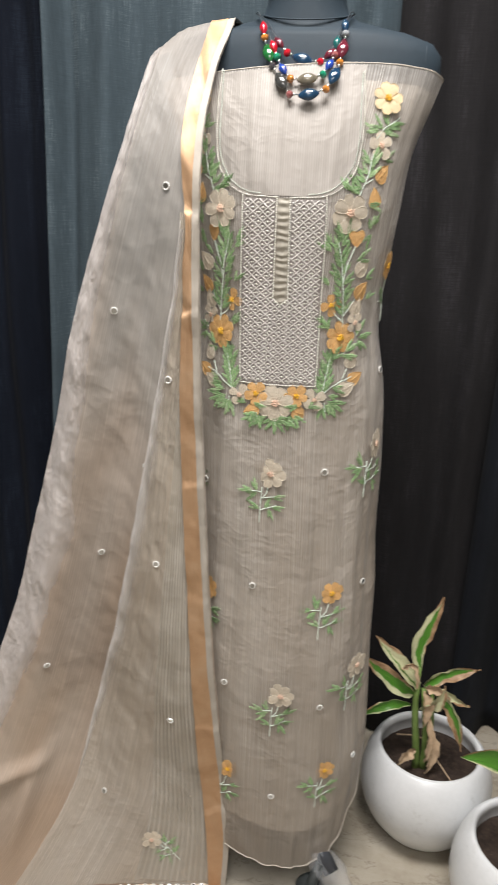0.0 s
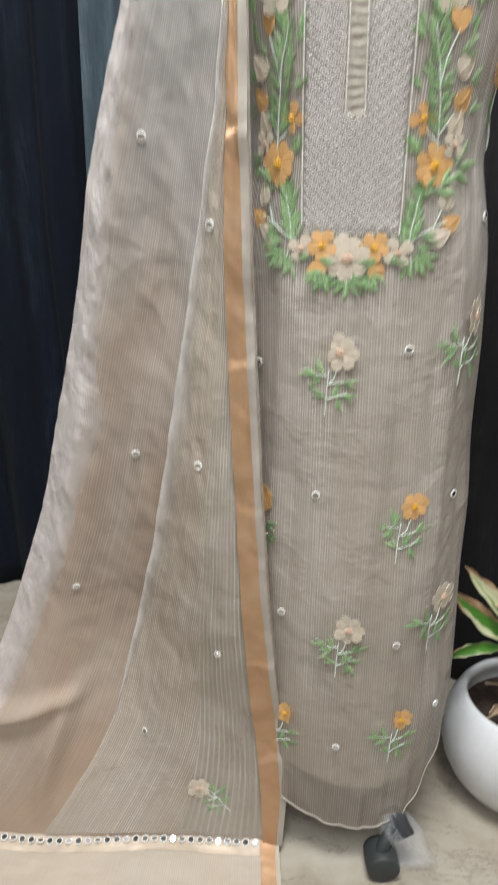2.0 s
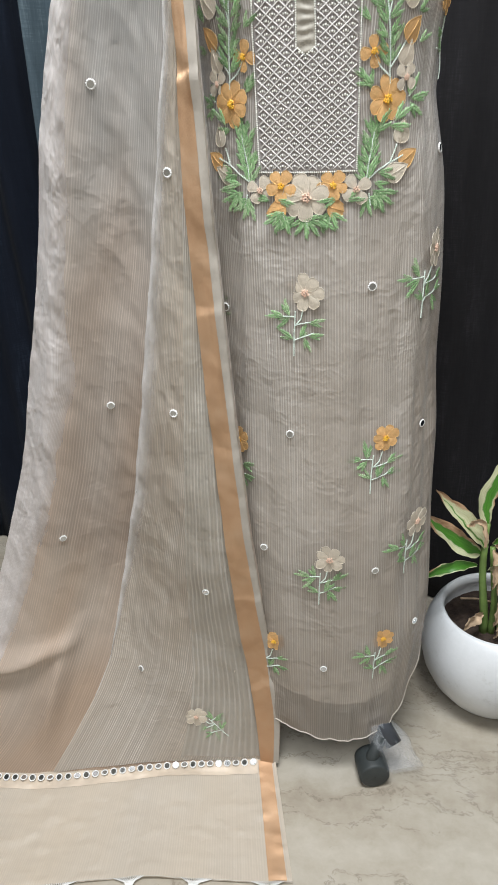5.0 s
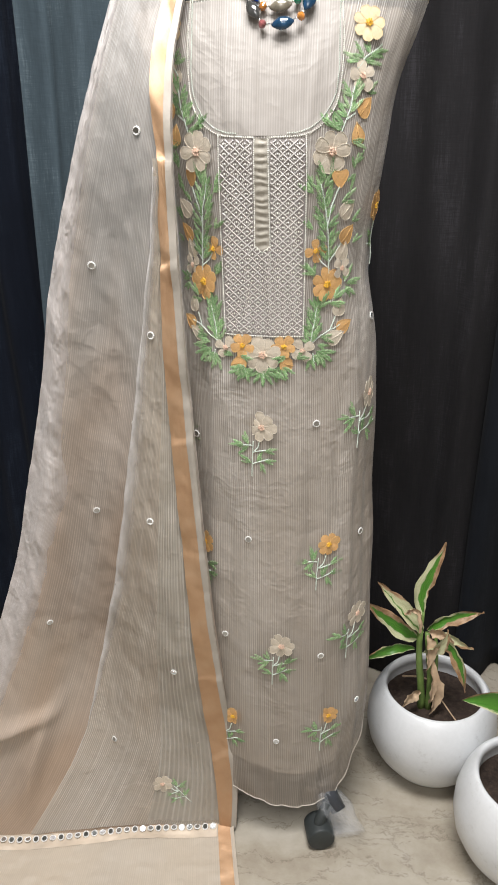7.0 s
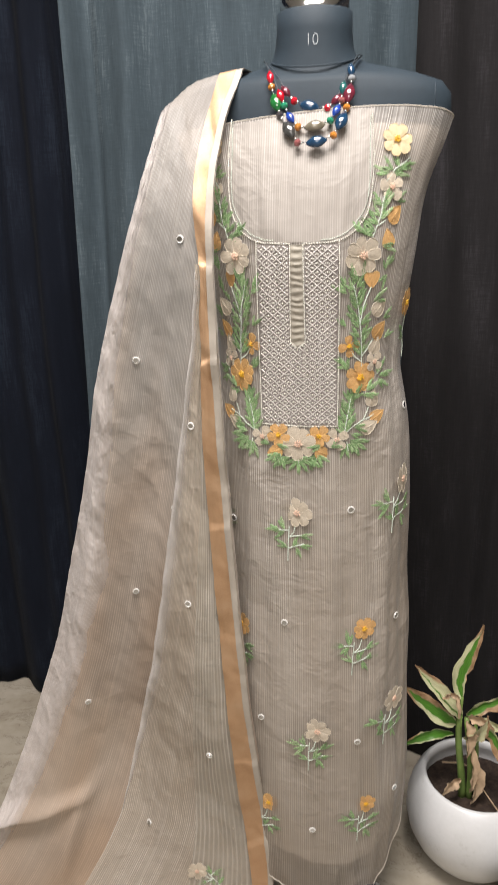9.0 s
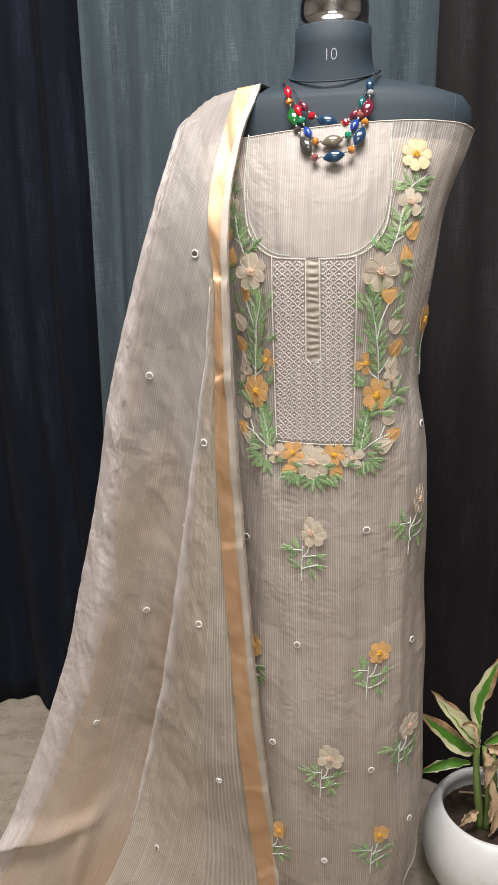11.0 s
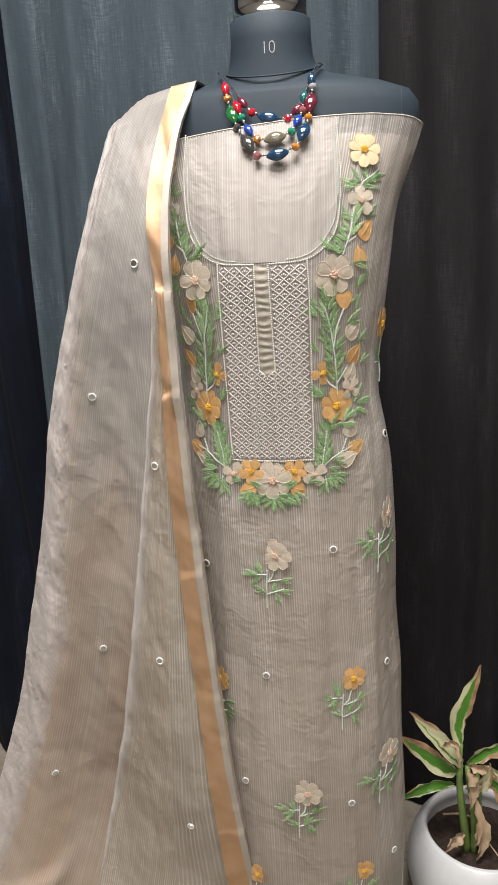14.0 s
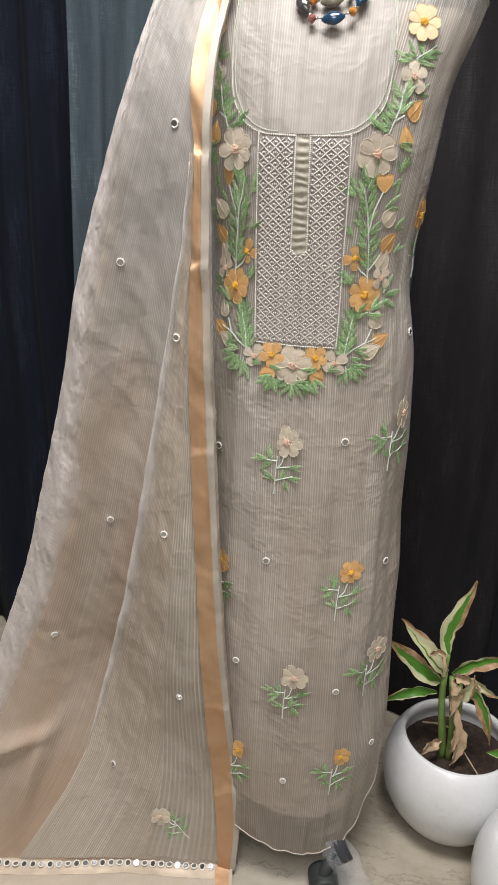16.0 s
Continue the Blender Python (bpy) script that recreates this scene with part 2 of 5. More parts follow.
M_VEIL_FRONT = striped_silk("veil_front", (0.655, 0.61, 0.54), (0.97, 0.95, 0.92), 0.0034, 0.66, 0.3, 0.36, 0.2, 1.2, (0.64, 0.55, 0.44), None, 0.52, 0.4)
M_VEIL_BORDER = striped_silk("veil_border", (0.64, 0.60, 0.52), (0.92, 0.89, 0.84), 0.0034, 0.42, 0.35, 0.40, 0.2, 0.8, None, None, 0.7)
M_PALLU = striped_silk("pallu_silk", (0.645, 0.57, 0.475), (0.76, 0.70, 0.61), 0.0034, 0.95, 0.1, 0.46, 0.2, 0.7, (0.70, 0.60, 0.475), None, 0.25, 1.2)
M_GOLD = gold_zari()
M_GREY_CURTAIN = curtain_cloth("grey_curtain", (0.066, 0.091, 0.108), (0.125, 0.160, 0.180))
M_NAVY_CURTAIN = curtain_cloth("navy_curtain", (0.0072, 0.0100, 0.0175), (0.015, 0.021, 0.033), 0.85)
M_BLACK_CURTAIN = curtain_cloth("black_curtain", (0.0190, 0.0182, 0.0195), (0.032, 0.0305, 0.034), 0.85)
M_CHARCOAL_CURTAIN = curtain_cloth("charcoal_curtain", (0.0125, 0.0145, 0.0190), (0.023, 0.027, 0.035), 0.85)
M_MARBLE = marble()
M_WALL = plain("wall_paint", (0.42, 0.41, 0.40), 0.8, 0.05, 40.0, 0.0006)
M_CEIL = plain("ceiling_paint", (0.8, 0.8, 0.78), 0.85, 0.04, 40.0)
M_FORM = plain("form_cover", (0.017, 0.031, 0.044), 0.7, 0.10, 900.0, 0.0003)
M_CHROME = plain("polished_chrome", (0.75, 0.74, 0.73), 0.12, 0.05, 20.0, 0.0, 1.0)
M_MARK = plain("silver_print", (0.42, 0.45, 0.48), 0.45, 0.08, 200.0)
M_POT = glaze()
M_SOIL = earth()
M_LEAF = leaf_skin("green_leaf", 0.40, 0.0, 1.28)
M_LEAF_HALF = leaf_skin("half_pale_leaf", 0.19, 0.12, 1.20, 1.0, 1.15)
M_LEAF_PALE = leaf_skin("pale_leaf", 0.02, -0.16, 1.14)
M_LEAF_DRY = leaf_skin("drying_leaf", 0.26, 0.04, 1.02, 0.95, 1.3)
M_LEAF_DEAD = leaf_skin("withered_leaf", -0.3, 0.0, 1.10, 0.9)
M_THREAD = plain("pale_thread", (0.56, 0.51, 0.44), 0.55, 0.1, 300.0)
M_STALK = plain("stalk_green", (0.17, 0.26, 0.07), 0.45, 0.3, 60.0, 0.0005)
M_HEM = plain("veil_hem", (0.66, 0.63, 0.60), 0.6, 0.1, 300.0)
M_DRY = plain("dry_leaf_skin", (0.52, 0.38, 0.25), 0.8, 0.4, 70.0, 0.001)
M_LEG = plain("leg_paint", (0.05, 0.055, 0.065), 0.4, 0.2, 80.0)
M_ZARI = plain("pale_zari", (0.60, 0.50, 0.39), 0.5, 0.22, 30.0, 0.0015, 0.1)
M_RUBBER = plain("castor_rubber", (0.035, 0.041, 0.041), 0.55, 0.15, 120.0, 0.0004)


def clear_plastic():
    n = Nodes("clear_plastic")
    f = n.noise(n.coords(), 60.0, 4.0)
    n.put(Base_Color=(0.75, 0.78, 0.82), Roughness=0.12)
    n.bump(f, 0.9, 0.004)
    tr = n.add("ShaderNodeBsdfTransparent")
    mx = n.add("ShaderNodeMixShader", Fac=0.15)
    n.link(tr.outputs[0], mx.inputs[1])
    n.link(n.bsdf.outputs[0], mx.inputs[2])
    n.link(mx.outputs[0], n.out.inputs["Surface"])
    return n.mat


M_PLASTIC = clear_plastic()
M_PEARL = plain("pearl_beads", (0.80, 0.79, 0.72), 0.28, 0.08, 300.0, 0.0, 0.0, 0.4)
M_MINT = plain("mint_beads", (0.66, 0.74, 0.66), 0.35, 0.10, 300.0, 0.0, 0.0, 0.2)
M_CORD = plain("lattice_cord", (0.78, 0.75, 0.72), 0.5, 0.08, 400.0)
M_YOKE = striped_silk("yoke_silk", (0.46, 0.42, 0.40), (0.56, 0.525, 0.505), 0.0033, 0.96, 0.1, 0.5, 0.1, 0.8)
M_CREAM = plain("cream_applique", (0.64, 0.565, 0.455), 0.6, 0.16, 30.0, 0.0012, per_piece=0.26)
M_ORANGE = plain("orange_applique", (0.72, 0.43, 0.18), 0.55, 0.16, 30.0, 0.0012, per_piece=0.3)
M_YELLOW_EDGE = plain("yellow_stitch", (0.80, 0.63, 0.36), 0.5, 0.2, 40.0)
M_YELLOW = plain("yellow_applique", (0.74, 0.59, 0.37), 0.55, 0.14, 30.0, 0.0012, per_piece=0.14)
M_CREAM_EDGE = plain("cream_stitch", (0.76, 0.69, 0.58), 0.6, 0.25, 40.0)
M_ORANGE_EDGE = plain("orange_stitch", (0.80, 0.50, 0.20), 0.5, 0.3, 40.0)
M_GREEN = plain("green_stitch", (0.25, 0.42, 0.19), 0.55, 0.3, 9.0, 0.0, per_piece=0.45)
M_PALE_GREEN = plain("pale_green_stitch", (0.42, 0.56, 0.32), 0.5, 0.2, 9.0, 0.0, per_piece=0.3)
M_YOLK = plain("yolk_beads", (0.85, 0.50, 0.05), 0.3, 0.15, 300.0)
M_PINK = plain("pink_beads", (0.78, 0.55, 0.42), 0.35, 0.15, 300.0)
M_RING = plain("white_ring_thread", (0.84, 0.83, 0.80), 0.55, 0.08, 500.0)
M_MIRROR = plain("mirror_glass", (0.58, 0.60, 0.62), 0.06, 0.04, 40.0, 0.0, 1.0)


def bead_glass(name, colour, rough=0.07):
    n = Nodes(name)
    f = n.noise(n.coords(), 160.0, 4.0)
    n.put(Base_Color=n.ramp(f, [(0.3, tuple(c * 0.6 for c in colour)), (0.7, tuple(min(1, c * 1.3) for c in colour))]), Roughness=rough, Coat_Weight=0.6, Coat_Roughness=0.04)
    n.bsdf.inputs["Specular IOR Level"].default_value = 0.7
    return n.mat


BEAD = {k: bead_glass("bead_" + k, c) for k, c in dict(red=(0.50, 0.006, 0.02), amber=(0.50, 0.19, 0.03), green=(0.01, 0.13, 0.03), smoke=(0.06, 0.055, 0.06), grey=(0.05, 0.05, 0.048), mauve=(0.28, 0.09, 0.09),
                                                       navy=(0.010, 0.045, 0.10), blue=(0.01, 0.05, 0.32), maroon=(0.13, 0.015, 0.03), crystal=(0.30, 0.32, 0.34), taupe=(0.17, 0.15, 0.11), teal=(0.01, 0.10, 0.10), emerald=(0.01, 0.22, 0.12)).items()}
M_SILVER = plain("silver_beads", (0.80, 0.80, 0.80), 0.15, 0.05, 100.0, 0.0, 1.0)
M_NYLON = plain("nylon_cord", (0.05, 0.06, 0.07), 0.3, 0.1, 200.0)
M_SELVEDGE = plain("selvedge_silk", (0.44, 0.40, 0.345), 0.55, 0.08, 200.0, 0.0004)
M_PLACKET = plain("placket_satin", (0.43, 0.40, 0.34), 0.36, 0.15, 200.0, 0.0004)


# ---- helpers for meshes ----
def part(name, bm, material, parent=None, label="", smooth=True):
    """Links a bmesh as one mesh object under a thing or a part."""
    me = bpy.data.meshes.new(name)
    bm.normal_update()
    bm.to_mesh(me)
    bm.free()
    for m in material if isinstance(material, (list, tuple)) else (material,):
        me.materials.append(m)
    if smooth:
        me.polygons.foreach_set("use_smooth", [True] * len(me.polygons))
    ob = new(name, me)
    if parent is not None:
        ob.parent = parent
    return tagged(ob, label)


def thing(name, label, category, place=(0, 0, 0), group="", kind=""):
    ob = new(name)
    ob.empty_display_size = 0.05
    ob.location = place
    return tagged(ob, label, category, group, kind)


def smooth_curve(keys):
    """A softened function through (position, value) pairs."""
    p = np.array([k[0] for k in keys], float)
    order = np.argsort(p)
    p, v = p[order], np.array([k[1] for k in keys], float)[order]

    def at(s, soft=0.03):
        return float(np.mean(np.interp(s + soft * np.linspace(-1, 1, 7), p, v)))
    return at


def sheet(f, us, vs, uvf=None, bm=None, slot=0):
    """A cloth: a grid of points f(u, v), with its UVs in metres."""
    bm = bm or bmesh.new()
    lay = bm.loops.layers.uv.verify()
    uvf = uvf or (lambda u, v: (u, v))
    g = [[bm.verts.new(f(u, v)) for u in us] for v in vs]
    for j in range(len(vs) - 1):
        for i in range(len(us) - 1):
            fc = bm.faces.new((g[j][i], g[j][i + 1], g[j + 1][i + 1], g[j + 1][i]))
            fc.material_index = slot
            for lo, (a, b) in zip(fc.loops, ((i, j), (i + 1, j), (i + 1, j + 1), (i, j + 1))):
                lo[lay].uv = uvf(us[a], vs[b])
    return bm


def tube(points, radius, bm=None, sides=6, taper=None, closed_ends=True):
    """A round cord through points."""
    bm = bm or bmesh.new()
    pts = [Vector(p) for p in points]
    rings = []
    side = None
    for i, p in enumerate(pts):
        d = (pts[min(i + 1, len(pts) - 1)] - pts[max(i - 1, 0)]).normalized()
        if side is None:
            side = d.orthogonal().normalized()
        side = (side - d * side.dot(d)).normalized()
        up = d.cross(side)
        r = radius if taper is None else radius * taper(i / (len(pts) - 1))
        rings.append([bm.verts.new(p + r * (math.cos(a) * side + math.sin(a) * up)) for a in np.linspace(0, 2 * math.pi, sides, endpoint=False)])
    for a, b in zip(rings, rings[1:]):
        for k in range(sides):
            bm.faces.new((a[k], a[(k + 1) % sides], b[(k + 1) % sides], b[k]))
    if closed_ends:
        bm.faces.new(rings[0][::-1])
        bm.faces.new(rings[-1])
    return bm


def lathe(profile, sides=64, centre=(0, 0, 0), bm=None, squash=1.0):
    bm = bm or bmesh.new()
    c = Vector(centre)
    rings = [[bm.verts.new(c + Vector((r * math.cos(a), squash * r * math.sin(a), z))) for a in np.linspace(0, 2 * math.pi, sides, endpoint=False)] for r, z in profile]
    for a, b in zip(rings, rings[1:]):
        for k in range(sides):
            bm.faces.new((a[k], a[(k + 1) % sides], b[(k + 1) % sides], b[k]))
    return bm, rings


def wrinkle(x, y, z=0.0):
    return noise.noise(Vector((x, y, z)))


# ---- the room ----
def slab(name, lo, hi, material, label="", kind="structure"):
    bm = bmesh.new()
    bmesh.ops.create_cube(bm, size=1.0)
    for v in bm.verts:
        v.co = Vector(((lo[i] + hi[i]) / 2 + v.co[i] * (hi[i] - lo[i]) for i in range(3)))
    return tagged(part(name, bm, material, smooth=False), label, name.split("_")[0], kind=kind)


slab("floor", (-2.4, -3.2, -0.08), (2.4, 0.75, 0.0), M_MARBLE, "beige marble floor with fine brown veins")
slab("wall_north", (-2.4, 0.75, 0.0), (2.4, 0.9, 2.7), M_WALL, "plain painted wall behind the curtains")
slab("wall_south", (-2.4, -3.35, 0.0), (2.4, -3.2, 2.7), M_WALL, "plain painted wall")
slab("wall_east", (2.4, -3.35, 0.0), (2.55, 0.9, 2.7), M_WALL, "plain painted wall")
slab("wall_west", (-2.55, -3.35, 0.0), (-2.4, 0.9, 2.7), M_WALL, "plain painted wall")
slab("ceiling", (-2.55, -3.35, 2.7), (2.55, 0.9, 2.85), M_CEIL, "plain white ceiling")


def curtain(name, x0, x1, y, material, label, folds, depth, seed, lean=0.0, top=2.66, line=None):
    """A hung curtain with soft, uneven pleats that wander a little towards the hem."""
    rnd = random.Random(seed)
    parts = [(rnd.uniform(0.6, 1.3) * folds * k, rnd.uniform(0, 6.28), rnd.uniform(0.5, 1.0) / k) for k in (1, 1, 2, 3)]

    def f(u, v):
        s = (u - x0) / (x1 - x0)
        low = 1 - v / top
        wave = sum(a * math.sin(2 * math.pi * w * s + p + 0.7 * low * math.sin(3 * low + p)) for w, p, a in parts)
        bulge = depth * (0.55 + 0.45 * low) * wave * 0.5
        if line:
            # pressed folds that hang straight, softened a little towards the hem
            bulge = line(u + 0.006 * math.sin(3 * low + 20 * u), 0.010) + 0.2 * bulge
        pool = 0.012 * wrinkle(u * 9, seed, v * 2.5)
        return Vector((u + lean * low + 0.010 * math.sin(5 * low + 9 * s), y + bulge + pool, v))
    us = np.linspace(x0, x1, max(20, int((x1 - x0) / 0.009)))
    vs = np.linspace(0.004, top, 46)
    ob = thing(name, label, "curtain", ((x0 + x1) / 2, y, 0))
    bm = sheet(lambda u, v: f(u, v) - ob.location, us, vs, lambda u, v: (u * 1.3, v))
    cl = part("cloth", bm, material, ob)
    so = cl.modifiers.new("thickness", "SOLIDIFY")
    so.thickness = 0.002
    return ob


grey_folds = smooth_curve([(-0.530, -0.070), (-0.490, 0.0), (-0.484, -0.028), (-0.45, -0.030), (-0.40, -0.045), (-0.345, 0.020), (-0.30, 0.010), (-0.22, -0.020), (-0.16, 0.012), (-0.08, -0.012), (0.0, -0.03), (0.06, -0.045), (0.11, 0.0), (0.15, -0.03), (0.25, 0.02)])
curtain("grey_curtain", -0.528, 0.25, 0.535, M_GREY_CURTAIN, "slate grey textured curtain hanging in soft folds", 3.2, 0.070, 4, line=grey_folds)
curtain("navy_curtain", -1.9, -0.50, 0.560, M_NAVY_CURTAIN, "dark navy curtain hanging to the marble floor", 7, 0.055, 9)
curtain("black_curtain", 0.128, 0.42, 0.46, M_BLACK_CURTAIN, "black curtain with a brownish cast in deep folds", 2.2, 0.04, 21, 0.03)
curtain("navy_curtain", 0.40, 1.9, 0.475, M_CHARCOAL_CURTAIN, "dark navy curtain behind the potted plants", 7, 0.055, 33)


# ---- the dress form ----
def dress_form():
    bm = bmesh.new()
    # height, half width, half depth
    prof = [(0.62, 0.02, 0.02), (0.63, 0.125, 0.085), (0.72, 0.140, 0.092), (0.84, 0.145, 0.095), (0.98, 0.115, 0.080), (1.06, 0.108, 0.078), (1.16, 0.125, 0.092), (1.23, 0.140, 0.104),
            (1.30, 0.152, 0.088), (1.345, 0.176, 0.072), (1.372, 0.184, 0.068), (1.396, 0.182, 0.064), (1.411, 0.170, 0.060), (1.423, 0.136, 0.057), (1.432, 0.098, 0.055), (1.438, 0.071, 0.053)]
    neck = [(1.446, 0.0565, 0.051), (1.458, 0.0525, 0.050), (1.475, 0.0505, 0.049), (1.499, 0.0500, 0.0485), (1.5005, 0.048, 0.0465)]
    cap = [(1.501, 0.046, 0.045), (1.512, 0.046, 0.045), (1.524, 0.046, 0.045), (1.535, 0.045, 0.044), (1.541, 0.041, 0.040), (1.545, 0.030, 0.029), (1.547, 0.006, 0.006)]
    n = 72
    prev = None
    for k, (z, a, b) in enumerate(prof + neck + cap):
        ring = []
        for t in np.linspace(0, 2 * math.pi, n, endpoint=False):
            c, s = math.cos(t), math.sin(t)
            # chest section rounder in front than behind
            y = 0.092 + b * s * (1.0 if s < 0 else 0.9)
            # the collar seam dips at the throat
            dip = 0.020 * max(0.0, -s) * math.exp(-((z - 1.440) / 0.012) ** 2)
            ring.append(bm.verts.new((0.008 + a * c, y, z - dip)))
        if prev:
            for i in range(n):
                fc = bm.faces.new((prev[i], prev[(i + 1) % n], ring[(i + 1) % n], ring[i]))
                fc.material_index = 1 if k >= len(prof) + len(neck) else 0
        prev = ring
    # cord seam round the base of the neck
    pts = []
    for t in np.linspace(0, 2 * math.pi, 61):
        c, s = math.cos(t), math.sin(t)
        pts.append((0.008 + 0.0575 * c, 0.092 + 0.0560 * s, 1.446 - 0.017 * max(0.0, -s)))
    tube(pts, 0.0011, bm, 6)
    # armhole seams on both shoulders
    zs, ws, ds = [p[0] for p in prof], [p[1] for p in prof], [p[2] for p in prof]
    for side in (-1, 1):
        pts = []
        for z in np.linspace(1.30, 1.412, 14):
            a, b = float(np.interp(z, zs, ws)), float(np.interp(z, zs, ds))
            c = min(0.985, 0.160 / a)
            pts.append((0.008 + side * a * c, 0.092 - b * math.sqrt(1 - c * c), z))
        tube(pts, 0.0009, bm, 6)
    # stamped size number
    cu = bpy.data.curves.new("size", "FONT")
    cu.body, cu.size, cu.extrude, cu.offset, cu.align_x = "10", 0.020, 0.0002, -0.00045, "CENTER"
    tmp = new("size", cu)
    me = tmp.to_mesh()
    off = len(bm.verts)
    start_f = len(bm.faces)
    bm.from_mesh(me)
    tmp.to_mesh_clear()
    bpy.data.objects.remove(tmp)
    bm.verts.ensure_lookup_table()
    bm.faces.ensure_lookup_table()
    for v in bm.verts[off:]:
        x, z, h = v.co
        x = x * 0.9
        ang = x / 0.05
        v.co = Vector((0.010 + 0.0508 * math.sin(ang), 0.092 - (0.0500 + h) * math.cos(ang), 1.4545 + z * 1.0))
    for fc in bm.faces[start_f:]:
        fc.material_index = 2
    ob = part("dress_form", bm, (M_FORM, M_CHROME, M_MARK))
    return tagged(ob, "slate-blue cloth covered dress form with a chrome neck cap", "dress form")


dress_form()


# ---- the kurta ----
K_Y = 0.085
k_half = smooth_curve([(0.0, 0.150), (0.15, 0.160), (0.28, 0.166), (0.45, 0.163), (0.58, 0.158), (0.70, 0.154), (0.82, 0.152), (0.93, 0.150), (0.99, 0.142), (1.06, 0.131), (1.12, 0.141), (1.20, 0.151),
                       (1.27, 0.160), (1.32, 0.176), (1.345, 0.186), (1.40, 0.200)])
k_mid = smooth_curve([(0.0, 0.012), (0.3, 0.012), (0.6, 0.009), (1.0, 0.004), (1.4, 0.002)])
k_deep = smooth_curve([(0.0, 0.108), (0.2, 0.106), (0.45, 0.108), (0.65, 0.096), (0.85, 0.098), (0.98, 0.100), (1.10, 0.112), (1.21, 0.124), (1.28, 0.112), (1.33, 0.096), (1.37, 0.080), (1.42, 0.070)])


def k_point(ang, z):
    """The kurta's cloth at an angle round the form (0: front centre)."""
    a, b, m = k_half(z), k_deep(z, 0.02), k_mid(z)
    s, c = math.sin(ang), math.cos(ang)
    low = max(0.0, min(1.0, (1.08 - z) / 0.35))
    # long soft folds that start under the bust, stronger at the sides
    fold = 0.0030 * low * math.sin(9.0 * ang + 0.8 * math.sin(4 * z)) * abs(s) ** 0.7
    fold += 0.0016 * low * math.sin(23 * ang + 2.2 * math.sin(3.1 * z + ang))
    fold += 0.0055 * wrinkle(s * 5, z * 4.0, 3.0) * (0.25 + 0.75 * low)
    fold += 0.0028 * wrinkle(s * 16 + 4, z * 9.0, 7.0)
    # a pressed fold line across the skirt
    fold += 0.0012 * math.exp(-((z - 0.742 - 0.006 * s) / 0.0035) ** 2) * max(0.0, c)
    # pulled creases at the waist on the side
    fold += 0.0030 * math.exp(-((z - 1.07 + 0.12 * (s - 0.9)) / 0.018) ** 2) * max(0.0, s) ** 4
    r = 1.0 + fold / max(a, 0.05)
    back = 0.75 if c < 0 else 1.0
    return Vector((m + a * r * s, K_Y - b * r * c * back, z))


def k_front(x, z, lift=0.0):
    """The point on the kurta's front over (x, z), lifted off the cloth."""
    a, m = k_half(z), k_mid(z)
    ang = math.asin(max(-0.995, min(0.995, (x - m) / a)))
    p = k_point(ang, z)
    if lift:
        e = 0.004
        du, dv = k_point(ang + e / a, z) - k_point(ang - e / a, z), k_point(ang, z + e) - k_point(ang, z - e)
        p += du.cross(dv).normalized() * lift
    return p


def k_hem(ang):
    """The hem is longest in front and rises in a curve to the side slits."""
    return 0.090 - 0.036 * math.sin(ang) + 0.150 * (1 - math.cos(min(1.75, abs(ang) * 1.12))) ** 1.6


def k_top(ang):
    return 1.372 + 0.004 * math.sin(ang * 2) - 0.012 * (1 - math.cos(ang)) + 0.006 * math.sin(ang)


kurta = thing("kurta", "beige striped silk kurta with floral embroidery on the dress form", "kurta")
turns = np.linspace(-math.pi, math.pi, 181)
bm = sheet(lambda a, v: k_point(a, k_hem(a) + (k_top(a) - k_hem(a)) * v), turns, np.linspace(0, 1, 190), lambda a, v: (a * 0.155, v * 1.32))
part("body", bm, M_KURTA, kurta, "sheer beige silk with fine pale vertical threads")

# inner lining, shorter than the outer cloth
bm = sheet(lambda a, v: k_point(a, k_hem(a) + 0.075 + (k_top(a) - 0.02 - k_hem(a) - 0.075) * v) * 1.0 - 0.0055 * Vector((math.sin(a), -math.cos(a), 0)), turns[::3], np.linspace(0, 1, 60), lambda a, v: (a * 0.155, v * 1.2))
part("lining", bm, M_LINING, kurta, "plain beige lining that shows through the hem")
bm = tube([k_point(a, k_hem(a)) for a in np.linspace(-1.9, 1.9, 140)], 0.0011)
part("hem_piping", bm, M_THREAD, kurta, "pale rolled hem")
bm = tube([k_point(a, k_top(a)) for a in np.linspace(-1.9, 1.9, 140)], 0.0008)
part("top_piping", bm, M_THREAD, kurta, "pale rolled top edge")


# ---- embroidery on the kurta ----
def k_frame(x, z, lift=0.0008, turn=0.0):
    """A local frame on the kurta's front: x across, y up the cloth, z off it."""
    e = 0.004
    p = k_front(x, z)
    tx, tz = (k_front(x + e, z) - k_front(x - e, z)).normalized(), (k_front(x, z + e) - k_front(x, z - e)).normalized()
    n = tx.cross(tz).normalized()
    if n.y > 0:
        n = -n
    tz = n.cross(tx).normalized()
    m = Matrix((tx, tz, n)).transposed().to_4x4()
    return Matrix.Translation(p + n * lift) @ m @ Matrix.Rotation(turn, 4, "Z")


def shared(name, bm, materials):
    me = bpy.data.meshes.new(name)
    bm.normal_update()
    bm.to_mesh(me)
    bm.free()
    for m in materials:
        me.materials.append(m)
    me.polygons.foreach_set("use_smooth", [True] * len(me.polygons))
    return me


def put(name, mesh, m, parent, label=""):
    ob = new(name, mesh)
    ob.parent = parent
    ob.matrix_basis = m
    return tagged(ob, label)


